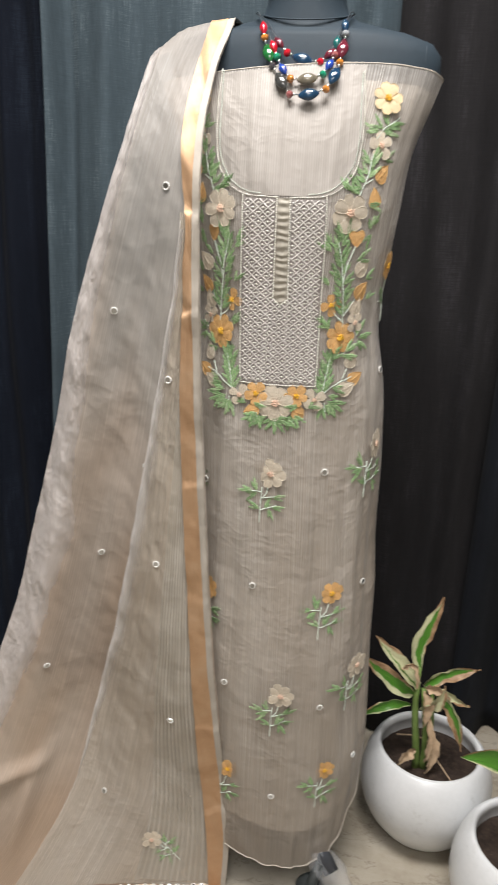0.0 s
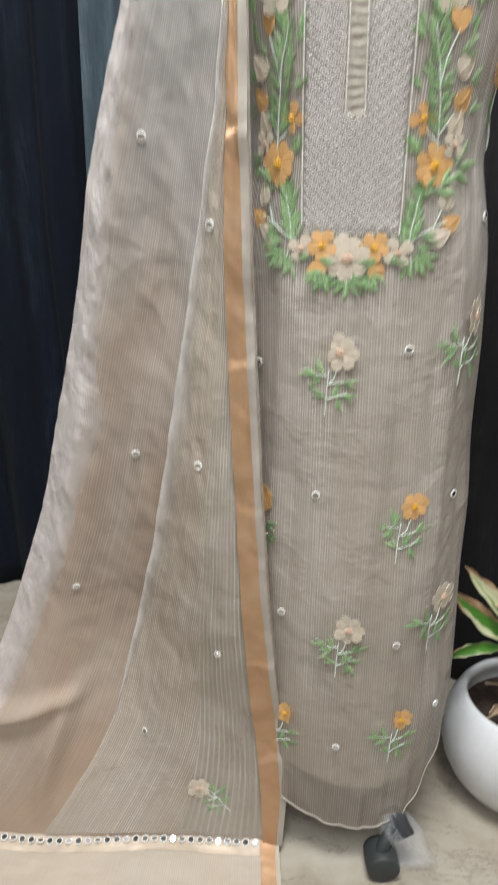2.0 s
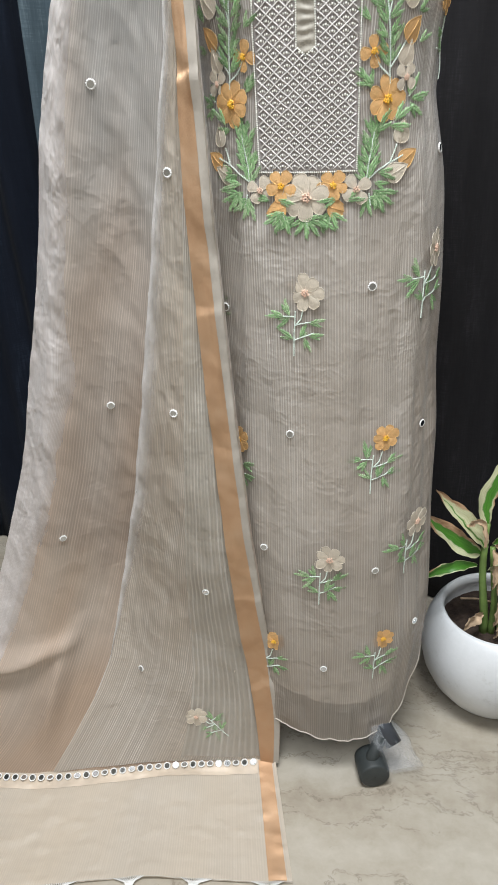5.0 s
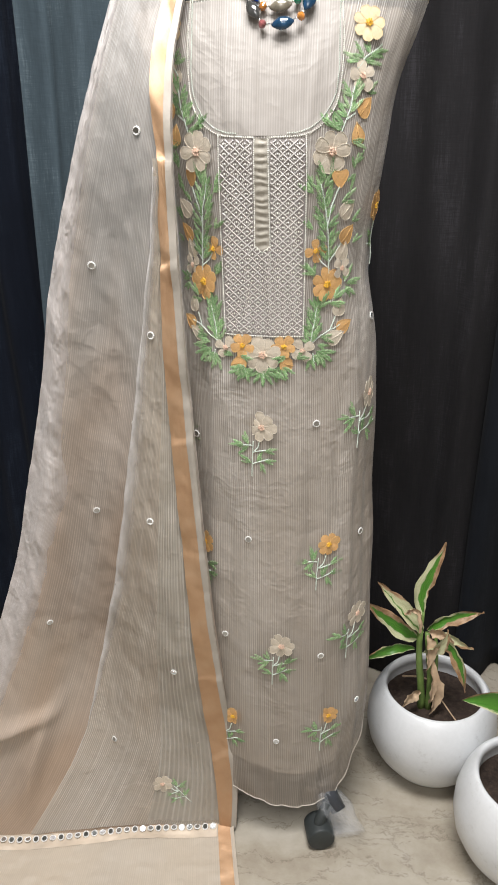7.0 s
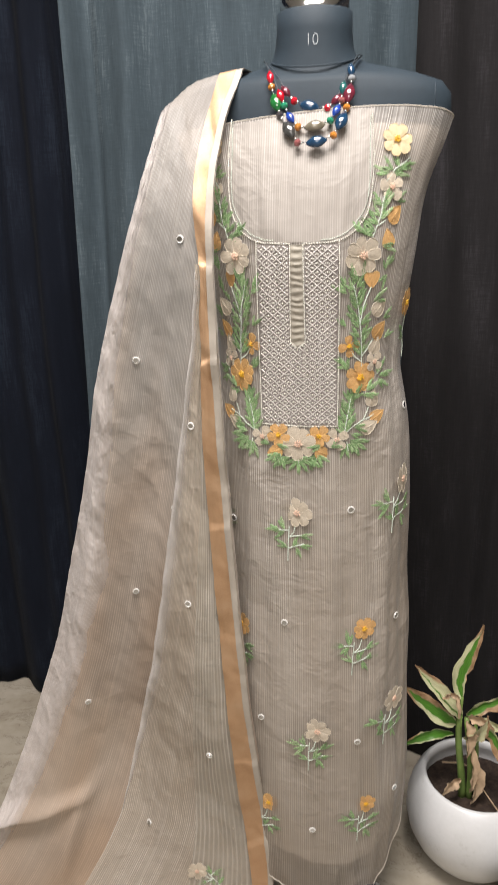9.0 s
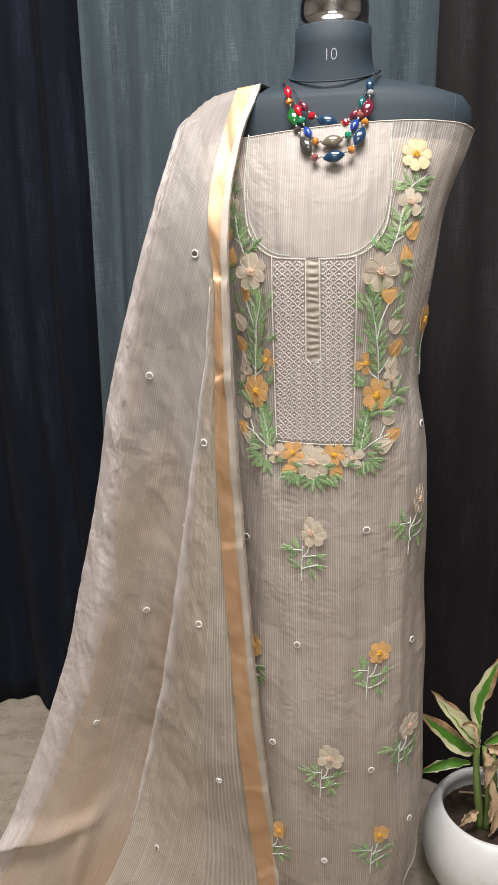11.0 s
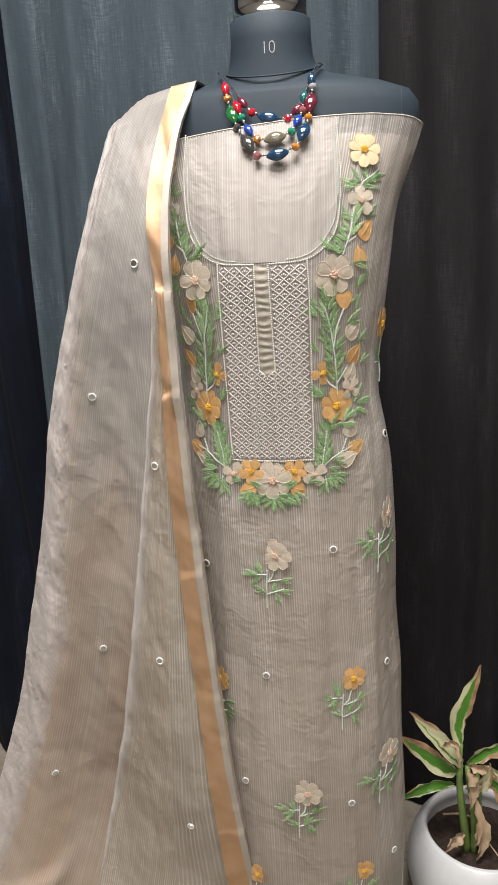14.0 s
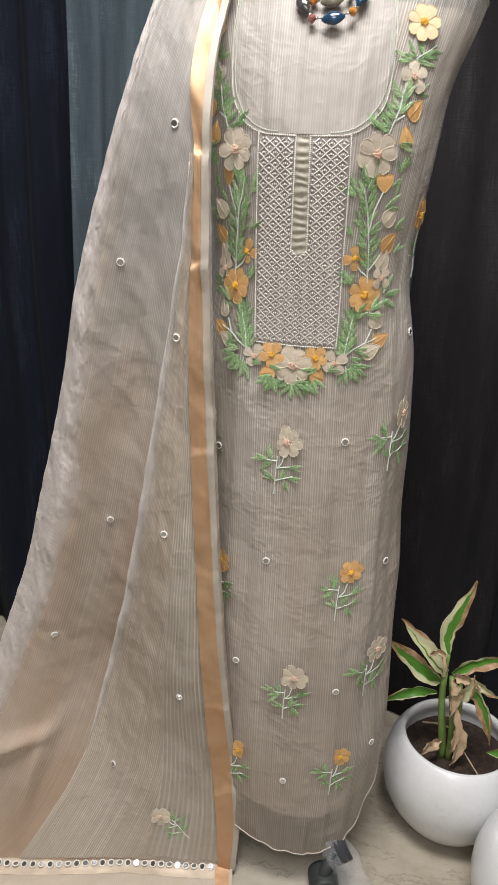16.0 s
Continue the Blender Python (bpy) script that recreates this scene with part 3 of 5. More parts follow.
def ball(bm, place, r, sides=6, rings=4, stretch=(1, 1, 1), slot=0):
    """A small bead added to a bmesh."""
    c = Vector(place)
    grid = []
    for j in range(1, rings):
        t = math.pi * j / rings
        grid.append([bm.verts.new(c + r * Vector((stretch[0] * math.sin(t) * math.cos(a), stretch[1] * math.sin(t) * math.sin(a), stretch[2] * math.cos(t)))) for a in np.linspace(0, 2 * math.pi, sides, endpoint=False)])
    top, bot = bm.verts.new(c + Vector((0, 0, r * stretch[2]))), bm.verts.new(c - Vector((0, 0, r * stretch[2])))
    faces = []
    for a, b in zip(grid, grid[1:]):
        faces += [bm.faces.new((a[k], b[k], b[(k + 1) % sides], a[(k + 1) % sides])) for k in range(sides)]
    faces += [bm.faces.new((top, grid[0][k], grid[0][(k + 1) % sides])) for k in range(sides)]
    faces += [bm.faces.new((bot, grid[-1][(k + 1) % sides], grid[-1][k])) for k in range(sides)]
    for fc in faces:
        fc.material_index = slot
    return bm


def outline(kind, t):
    """Edge of a petal or leaf of unit length along +y, t in 0..1 round it from the base."""
    a = 2 * math.pi * t
    s = 0.5 - 0.5 * math.cos(a)
    if kind == "petal":
        return Vector((0.37 * math.sin(a) * (0.50 + 0.62 * s), s * (1.0 - 0.04 * math.exp(-((t - 0.5) / 0.03) ** 2)), 0))
    if kind == "heart":
        return Vector((0.62 * math.sin(a) * (0.35 + 0.75 * s), s - 0.16 * math.exp(-((t - 0.5) / 0.06) ** 2), 0))
    if kind == "leaf":
        return Vector((0.46 * math.sin(a) * (1.25 - 0.85 * s), s + 0.06 * math.exp(-((t - 0.5) / 0.02) ** 2), 0))
    return Vector((0.19 * math.sin(a) * (1.2 - 0.45 * s), s, 0))


def applique(kind, fill, edge, dome=0.030, cord=0.012, n=22):
    """A padded cloth piece with a corded edge: unit length."""
    bm = bmesh.new()
    c = bm.verts.new((0, 0.52, dome))
    rim = [outline(kind, i / n) for i in range(n)]
    mid = [bm.verts.new(Vector((0, 0.52, dome * 0.85)).lerp(p, 0.6) + Vector((0, 0, dome * 0.25))) for p in rim]
    out = [bm.verts.new(p) for p in rim]
    for i in range(n):
        j = (i + 1) % n
        bm.faces.new((c, mid[j], mid[i]))
        bm.faces.new((mid[i], mid[j], out[j], out[i]))
    bmesh.ops.recalc_face_normals(bm, faces=bm.faces)
    start = len(bm.faces)
    tube([p + Vector((0, 0, 0.012)) for p in rim] + [rim[0] + Vector((0, 0, 0.012))], cord, bm, 5, None, False)
    if kind == "leaf":
        tube([(0, 0.02, 0.02), (0, 0.5, dome + 0.02), (0, 0.92, 0.02)], cord * 0.9, bm, 5)
    bm.faces.ensure_lookup_table()
    for fc in bm.faces[start:]:
        fc.material_index = 1
    return shared(kind, bm, (fill, edge))


def satin_leaf(fill, edge, seed):
    """A slender leaf of separate slanting stitches on both sides of a rib, unit length."""
    rnd = random.Random(seed)
    bm = bmesh.new()
    rows = 8
    for side in (-1, 1):
        for k in range(rows):
            t = k / rows
            w = 0.165 * math.sin(math.pi * (0.10 + 0.86 * t ** 0.8)) ** 0.9 * rnd.uniform(0.75, 1.15)
            rise, thick = rnd.uniform(0.13, 0.22), rnd.uniform(0.115, 0.155)
            a, b = Vector((0.008 * side, t, 0.030)), Vector((side * w, min(1.06, t + rise), 0.006))
            mid = a.lerp(b, 0.5) + Vector((0, 0, 0.045))
            up = Vector((0, thick, 0))
            rib = [[bm.verts.new(p - f * up * 0.5), bm.verts.new(p + Vector((0, 0, 0.02 * f))), bm.verts.new(p + f * up * 0.5)] for p, f in ((a, 0.9), (mid, 1.0), (b, 0.35))]
            pale = rnd.random() < 0.3
            for r0, r1 in zip(rib, rib[1:]):
                for i in range(2):
                    fc = bm.faces.new((r0[i], r1[i], r1[i + 1], r0[i + 1]) if side > 0 else (r0[i + 1], r1[i + 1], r1[i], r0[i]))
                    fc.material_index = 1 if pale else 0
    return shared("satin_leaf", bm, (fill, edge))


ME_PETAL = {"cream": applique("petal", M_CREAM, M_CREAM_EDGE), "orange": applique("petal", M_ORANGE, M_ORANGE_EDGE), "yellow": applique("petal", M_YELLOW, M_YELLOW_EDGE)}
ME_HEART = applique("heart", M_ORANGE, M_ORANGE_EDGE)
ME_CLOTH_LEAF = {"cream": applique("leaf", M_CREAM, M_CREAM_EDGE), "orange": applique("leaf", M_ORANGE, M_ORANGE_EDGE)}
ME_LEAF = [satin_leaf(M_GREEN, M_PALE_GREEN, k) for k in range(4)] + [satin_leaf(M_PALE_GREEN, M_GREEN, 9)]


def centre_mesh(material, seed, count=19):
    rnd = random.Random(seed)
    bm = bmesh.new()
    for k in range(count):
        r = 0.21 * math.sqrt(k / count)
        a = k * 2.4 + rnd.uniform(-0.2, 0.2)
        ball(bm, (r * math.cos(a), r * math.sin(a), 0.07 + rnd.uniform(0, 0.05)), 0.052, 6, 4)
    return shared("bead_centre", bm, (material,))


ME_CENTRE = {"cream": centre_mesh(M_PINK, 1), "orange": centre_mesh(M_YOLK, 2), "yellow": centre_mesh(M_YOLK, 3)}


def flower(frame_of, x, z, radius, petals, colour, turn, parent, fan=2 * math.pi, centre=1.0):
    """An appliqué flower: beads at its heart and cloth petals as pieces of it."""
    radius *= 1.06
    base = frame_of(x, z, 0.0014, turn)
    heart = put("flower", ME_CENTRE[colour], base @ Matrix.Scale(radius * centre, 4), parent)
    rnd = random.Random(int(1e5 * (x + 3 * z)) % 9973)
    for k in range(petals):
        a = fan * k / petals + rnd.uniform(-0.09, 0.09)
        size = rnd.uniform(0.90, 1.06) / centre
        m = Matrix.Rotation(a, 4, "Z") @ Matrix.Translation((0, 0.10 / centre, rnd.uniform(-0.02, 0.03))) @ Matrix.Diagonal((size * rnd.uniform(0.92, 1.1) * (7 / max(6, petals)), 0.92 * size, size, 1))
        put("petal", ME_PETAL[colour], m, heart)
    return heart


def cloth_leaf(frame_of, x, z, length, colour, turn, parent):
    mesh = ME_HEART if colour == "heart" else ME_CLOTH_LEAF[colour]
    m = frame_of(x, z, 0.0010, turn) @ Matrix.Scale(length * 1.24, 4) @ Matrix.Translation((0, -0.5, 0))
    return put("heart_petal" if colour == "heart" else "cloth_leaf", mesh, m, parent)


def stitched_leaves(frame_of, spots, parent, length=0.0165):
    for k, (x, z, turn) in enumerate(spots):
        rnd = random.Random(int(1e5 * (2 * x + z)) % 7919)
        size = 1.16 * length * rnd.uniform(0.8, 1.15)
        put("leaf", ME_LEAF[rnd.randrange(5)], frame_of(x, z, 0.0008, turn + rnd.uniform(-0.12, 0.12)) @ Matrix.Diagonal((size * 1.0, size * 1.16, size, 1)), parent)
        # a shorter stitch splayed beside it
        side = rnd.choice((-1, 1)) * rnd.uniform(0.35, 0.6)
        put("leaf", ME_LEAF[rnd.randrange(5)], frame_of(x, z, 0.0006, turn + side) @ Matrix.Diagonal((size * 0.85, size * 0.88, size, 1)), parent)


def along_surface(front, knots, step=0.004, lift=0.0010):
    """Points a few millimetres apart along a line drawn on the cloth through (x, z) knots."""
    pts = []
    for (x0, z0), (x1, z1) in zip(knots, knots[1:]):
        n = max(1, int(math.hypot(x1 - x0, z1 - z0) / step))
        pts += [(x0 + (x1 - x0) * k / n, z0 + (z1 - z0) * k / n) for k in range(n)]
    pts.append(knots[-1])
    return [front(x, z, lift) for x, z in pts]


def beads_along(front, knots, r, gap, bm=None, lift=0.0012):
    bm = bm or bmesh.new()
    for p in along_surface(front, knots, gap, lift):
        ball(bm, p, r, 6, 4)
    return bm


def stem(front, lines, parent, name="stem", r=0.0011):
    """A beaded stem with its side twigs, one piece."""
    bm = bmesh.new()
    for knots in lines:
        beads_along(front, knots, r, r * (1.45 if name == "sprig" else 1.75), bm)
    return part(name, bm, M_MINT, parent, "pale beaded stem")


# bead lines of the neck and the yoke
def neck_curve(side):
    pts = [(side * 0.0905, 1.366), (side * 0.0935, 1.33), (side * 0.0935, 1.285)]
    for t in np.linspace(0, 1, 12):
        a = t * math.pi / 2
        pts.append((side * (0.036 + 0.0565 * math.cos(a) ** 0.9), 1.275 - 0.0615 * math.sin(a)))
    return pts + [(side * 0.0085, 1.2125)]


for side in (-1, 1):
    part("neck_beading", beads_along(k_front, neck_curve(side), 0.00105, 0.0021), M_PEARL, kurta, "row of small pearl beads")
    inner = [(x - side * 0.0042, z + 0.0035) for x, z in neck_curve(side)[2:-1]]
    part("neck_beading", beads_along(k_front, [(side * 0.0885, 1.364)] + inner, 0.0008, 0.0018), M_MINT, kurta, "row of small mint beads")
    part("yoke_beading", beads_along(k_front, [(side * 0.0540, 1.214), (side * 0.0548, 1.10), (side * 0.0535, 0.961)], 0.00105, 0.0021), M_PEARL, kurta, "row of small pearl beads")
    part("yoke_beading", beads_along(k_front, [(side * 0.0085, 1.2125), (side * 0.0100, 1.083), (0, 1.0745)], 0.00105, 0.0021), M_PEARL, kurta, "row of small pearl beads")
part("yoke_beading", beads_along(k_front, [(-0.0535, 0.961), (0.0535, 0.961)], 0.00105, 0.0021), M_PEARL, kurta, "row of small pearl beads")


def in_yoke(x, z):
    if not (abs(x) < 0.0525 and 0.963 < z < 1.2105):
        return False
    return not (abs(x) < 0.0112 and z > 1.0745 + abs(x) * 0.8)


bm = bmesh.new()
lay = bm.loops.layers.uv.verify()
xs, zs = np.linspace(-0.0530, 0.0530, 61), np.linspace(0.962, 1.2115, 96)
cells = {}
for j in range(95):
    for i in range(60):
        if in_yoke((xs[i] + xs[i + 1]) / 2, (zs[j] + zs[j + 1]) / 2):
            vs = []
            for a, b in ((i, j), (i + 1, j), (i + 1, j + 1), (i, j + 1)):
                if (a, b) not in cells:
                    cells[a, b] = bm.verts.new(k_front(xs[a], zs[b], 0.0007))
                vs.append(cells[a, b])
            fc = bm.faces.new(vs)
            for lo, (a, b) in zip(fc.loops, ((i, j), (i + 1, j), (i + 1, j + 1), (i, j + 1))):
                lo[lay].uv = (xs[a], zs[b])
part("yoke_panel", bm, M_YOKE, kurta, "pale ground of the latticed yoke")

# pale lining that backs the chest inside the neck beading
def chest_low(x):
    r = min(1.0, max(0.0, (abs(x) - 0.036) / 0.0565)) ** (1 / 0.9)
    return 1.276 - 0.0615 * math.sqrt(1 - r * r)


bm = sheet(lambda x, v: k_front(x, chest_low(x) + (k_top(math.asin(x / 0.19)) - 0.003 - chest_low(x)) * v, 0.0005), np.linspace(-0.0922, 0.0922, 60), np.linspace(0, 1, 50), lambda x, v: (x, v * 0.15))
part("chest_panel", bm, M_BODICE, kurta, "pale cream lined chest inside the neck beading")

# ruched satin in the neck slit
bm = sheet(lambda w, z: k_front(w * min(0.0080 + 0.0012 * (1.2115 - z) / 0.13, 0.0016 + (z - 1.0765) * 1.1), z, 0.0012 + 0.0007 * math.sin(z * 700 + 2.6 * wrinkle(w * 0.7, z * 60, 3)) * (1 - 0.8 * w * w)), np.linspace(-1, 1, 9), np.linspace(1.0765, 1.2115, 180), lambda w, z: (w * 0.009, z))
part("placket", bm, M_PLACKET, kurta, "grey-green ruched satin strip")

CELL_W, CELL_H = 0.0132, 0.0116
bm, dots = bmesh.new(), bmesh.new()
for way in (-1, 1):
    for k in range(-40, 60):
        run = []
        for t in np.linspace(0, 1, 260):
            z = 0.962 + 0.25 * t
            x = way * ((z - 0.962) * CELL_W / CELL_H) + (k - 10) * CELL_W
            if in_yoke(x, z):
                run.append(k_front(x, z, 0.0013))
            else:
                if len(run) > 3:
                    tube(run[::3] + [run[-1]], 0.00068, bm, 5)
                run = []
        if len(run) > 3:
            tube(run[::3] + [run[-1]], 0.00068, bm, 5)
part("lattice_cording", bm, M_CORD, kurta, "pale corded diamond lattice")
for j in range(46):
    for i in range(-9, 10):
        x, z = (i + 0.5 * (j % 2)) * CELL_W, 0.962 + CELL_H * 0.5 * j
        # bead in the middle of each diamond, with two seed stitches beside it
        x += 0.5 * CELL_W
        if in_yoke(x, z):
            ball(dots, k_front(x, z, 0.0014), 0.00125)
            for dx in (-0.0024, 0.0024):
                if in_yoke(x + dx, z):
                    ball(dots, k_front(x + dx, z - 0.0006, 0.0011), 0.00065, 5, 3, (1, 1, 1.9))
tagged(part("lattice_beading", dots, M_PEARL, kurta, "seed beads in the diamonds"), kind="stuff")

# garland round the yoke, alike on both sides
for side in (-1, 1):
    S = side
    X = lambda x: S * x
    g_stem = stem(k_front, [[(X(0.0855), 1.046), (X(0.0835), 1.085), (X(0.0800), 1.125), (X(0.0725), 1.158)], [(X(0.0820), 1.108), (X(0.0860), 1.130), (X(0.0945), 1.154)],
                            [(X(0.0855), 1.052), (X(0.0760), 1.060), (X(0.0690), 1.072)], [(X(0.0850), 1.060), (X(0.0930), 1.072), (X(0.1010), 1.088)]], kurta)
    leaves = []
    for k in range(8):
        z = 1.062 + 0.0128 * k
        xc = 0.0845 - 0.0118 * ((z - 1.05) / 0.11) ** 1.5
        leaves += [(X(xc - 0.0012), z, S * 0.62), (X(xc + 0.0012), z + 0.004, -S * 0.58)] if k < 5 else [(X(xc - 0.001), z, S * 0.55), (X(xc + 0.002), z + 0.003, -S * 0.4)]
    leaves += [(X(0.0725), 1.158, 0.0), (X(0.0980), 1.136, -S * 1.0), (X(0.0640), 1.1030, S * 0.9)]
    stitched_leaves(k_frame, leaves, g_stem)
    low = stem(k_front, [[(X(0.0640), 0.946), (X(0.0665), 0.970), (X(0.0720), 0.999)], [(X(0.0645), 0.950), (X(0.0800), 0.962), (X(0.1020), 0.974)], [(X(0.0900), 0.967), (X(0.0950), 0.985)]], kurta)
    leaves = []
    for k in range(6):
        z, xc = 0.949 + 0.0095 * k, 0.0645 + 0.0015 * k
        leaves += [(X(xc - 0.001), z, S * 0.55), (X(xc + 0.001), z + 0.003, -S * 0.55)]
    leaves += [(X(0.0715), 0.998, -S * 0.1), (X(0.078), 0.958, -S * 1.9), (X(0.086), 0.9600, -S * 1.75), (X(0.074), 0.948, -S * 1.8), (X(0.072), 0.940, -S * 2.1)]
    stitched_leaves(k_frame, leaves, low)
    up = stem(k_front, [[(X(0.1390), 1.3140), (X(0.1200), 1.3000), (X(0.1085), 1.2840)], [(X(0.1085), 1.268), (X(0.1050), 1.245), (X(0.0960), 1.219)], [(X(0.1010), 1.232), (X(0.1100), 1.238)]], kurta)
    leaves = [(X(0.1180), 1.300, S * 0.8), (X(0.1130), 1.2965, S * 1.3), (X(0.1250), 1.304, S * 0.2), (X(0.1250), 1.3020, -S * 1.2), (X(0.1320), 1.307, -S * 1.5), (X(0.1190), 1.296, -S * 1.7)]
    leaves += [(X(0.1060), 1.256, S * 0.5), (X(0.1070), 1.252, -S * 0.7), (X(0.1040), 1.244, S * 0.6), (X(0.1050), 1.240, -S * 0.8), (X(0.1015), 1.234, S * 0.7), (X(0.0980), 1.226, S * 0.9), (X(0.0960), 1.220, S * 1.3), (X(0.1090), 1.264, -S * 0.4)]
    leaves += [(X(0.0880), 1.222, S * 0.9), (X(0.0800), 1.2240, S * 0.6), (X(0.1120), 1.176, -S * 0.2), (X(0.1150), 1.182, -S * 0.6), (X(0.1140), 1.170, S * 2.8)]
    stitched_leaves(k_frame, leaves, up)
    # single leaves that fill the garland out
    fill = stem(k_front, [[(X(0.1060), 1.0330), (X(0.1120), 1.0400)]], kurta, "twig")
    stitched_leaves(k_frame, [(X(0.1060), 1.0330, -S * 0.5), (X(0.1080), 1.0300, -S * 1.3), (X(0.1070), 1.0260, -S * 2.1), (X(0.1120), 1.1110, -S * 0.9), (X(0.1130), 1.0830, -S * 1.2), (X(0.0930), 1.0100, -S * 0.9), (X(0.0880), 1.0050, -S * 1.6),
                              (X(0.0690), 1.0470, S * 1.2), (X(0.0660), 1.0420, S * 0.5), (X(0.0620), 1.1560, S * 0.5), (X(0.0640), 1.1480, S * 1.1), (X(0.0830), 1.1660, -S * 0.2), (X(0.0780), 1.1640, S * 0.4), (X(0.1080), 1.2080, -S * 1.9), (X(0.1240), 1.2620, -S * 1.0)], fill)
    # drooping sprays under the garland
    spray = stem(k_front, [[(X(0.0680), 0.9360), (X(0.0700), 0.9240)]], kurta, "spray")
    stitched_leaves(k_frame, [(X(0.066), 0.932, -S * a) for a in (2.2, 2.8, 3.4)] + [(X(0.0750), 0.938, -S * a) for a in (1.6, 2.1, 2.6)], spray, 0.0175)
    spray = stem(k_front, [[(X(0.0270), 0.9180), (X(0.0255), 0.9080)]], kurta, "spray")
    leaves = [(X(0.0270), 0.9185, -S * a) for a in (2.2, 2.85, 3.5)] + [(X(0.0420), 0.9310, -S * 1.6), (X(0.0330), 0.9330, S * 1.7)]
    stitched_leaves(k_frame, leaves, spray, 0.0175)
    # blossoms and cloth leaves
    flower(k_frame, X(0.1205), 1.3365, 0.0198, 7, "yellow", S * 0.3, kurta)
    flower(k_frame, X(0.1175), 1.2800, 0.0175, 5, "cream", S * 0.1, kurta)
    flower(k_frame, X(0.0840), 1.1965, 0.0245, 7, "cream", S * 0.2, kurta)
    flower(k_frame, X(0.0830), 1.0310, 0.0225, 7, "orange", S * 0.25, kurta)
    flower(k_frame, X(0.0675), 1.0765, 0.0150, 4, "orange", S * 0.2, kurta)
    flower(k_frame, X(0.1010), 1.0510, 0.0145, 4, "cream", S * 0.9, kurta)
    flower(k_frame, X(0.0537), 0.9415, 0.0160, 4, "cream", S * 0.5, kurta)
    flower(k_frame, X(0.0287), 0.9470, 0.0165, 5, "orange", -S * 0.6, kurta)
    cloth_leaf(k_frame, X(0.1225), 1.2460, 0.0205, "orange", -S * 0.7, kurta)
    cloth_leaf(k_frame, X(0.1150), 1.2155, 0.0200, "orange", S * 0.2, kurta)
    cloth_leaf(k_frame, X(0.0955), 1.1650, 0.0190, "heart", S * 0.1, kurta)
    cloth_leaf(k_frame, X(0.1055), 1.1270, 0.0220, "cream", -S * 0.75, kurta)
    cloth_leaf(k_frame, X(0.1055), 1.0950, 0.0220, "orange", -S * 0.7, kurta)
    cloth_leaf(k_frame, X(0.1010), 1.0735, 0.0195, "cream", -S * 0.3, kurta)
    cloth_leaf(k_frame, X(0.1005), 0.9985, 0.0195, "cream", -S * 0.2, kurta)
    cloth_leaf(k_frame, X(0.1075), 0.9720, 0.0195, "orange", -S * 1.0, kurta)
    cloth_leaf(k_frame, X(0.0965), 0.9580, 0.0210, "cream", -S * 1.1, kurta)
    cloth_leaf(k_frame, X(0.0345), 0.9210, 0.0190, "orange", -S * 1.9, kurta)
flower(k_frame, -0.0005, 0.9345, 0.0245, 7, "cream", 0.45, kurta)
spray = stem(k_front, [[(0.0, 0.912), (0.0005, 0.902)]], kurta, "spray")
stitched_leaves(k_frame, [(0.0, 0.9120, a) for a in (2.0, 2.5, 3.1, 3.7, 4.25)] + [(-0.013, 0.913, 2.3), (0.013, 0.913, -2.3)], spray, 0.018)


def sprig(frame_of, front, x, z, colour, parent, size=1.0, lean=0.0, hand=1):
    """A scattered motif: one flower on a beaded stem with two twigs and satin leaves."""
    def at(dx, dz):
        c, s = math.cos(lean), math.sin(lean)
        dx *= hand
        return x + size * (dx * c - dz * s), z + size * (dx * s + dz * c)
    fx, fz = at(0, 0)
    st = stem(front, [[at(-0.0130, -0.024), at(-0.0145, -0.052), at(-0.0150, -0.080)], [at(-0.0030, -0.020), at(-0.0060, -0.033), at(-0.0130, -0.041), ],
                      [at(-0.0135, -0.030), at(-0.0270, -0.030)], [at(-0.0145, -0.060), at(-0.0020, -0.055), at(0.0090, -0.050)], [at(-0.0130, -0.041), at(0.006, -0.036)]], parent, "sprig", 0.00098 * (0.5 + 0.5 * size))
    spots = [(-0.0270, -0.0300, 1.55), (-0.0200, -0.0290, 0.25), (-0.0200, -0.0320, 2.3), (0.0040, -0.0370, -1.25), (-0.0080, -0.0560, -0.45), (-0.0150, -0.0580, 1.1), (0.0040, -0.0530, -1.45), (-0.0010, -0.0560, -2.7)]
    leaves = []
    for dx, dz, a in spots:
        px, pz = at(dx, dz)
        leaves.append((px, pz, a * hand + lean))
    stitched_leaves(frame_of, leaves, st, 0.0172 * size)
    heart = flower(frame_of, fx, fz, (0.0183 if colour == "orange" else 0.0215) * size, 7, colour, 0.2 + 3 * x, st)
    return st


for x, z, colour in ((-0.002, 0.8255, "cream"), (-0.0945, 0.6150, "orange"), (0.0990, 0.6280, "orange"), (0.0317, 0.4463, "cream"), (-0.0528, 0.2790, "orange"), (0.1130, 0.2890, "orange"), (0.1475, 0.8640, "cream"),
                     (0.1530, 0.4815, "cream"), (0.1405, 1.1270, "orange"), (-0.125, 0.445, "cream"), (-0.125, 0.840, "cream")):
    tall = 0.95 if z < 0.3 else 1.0
    sprig(k_frame, k_front, x, z, colour, kurta, tall, 0.0, -1 if z > 1.1 else 1)


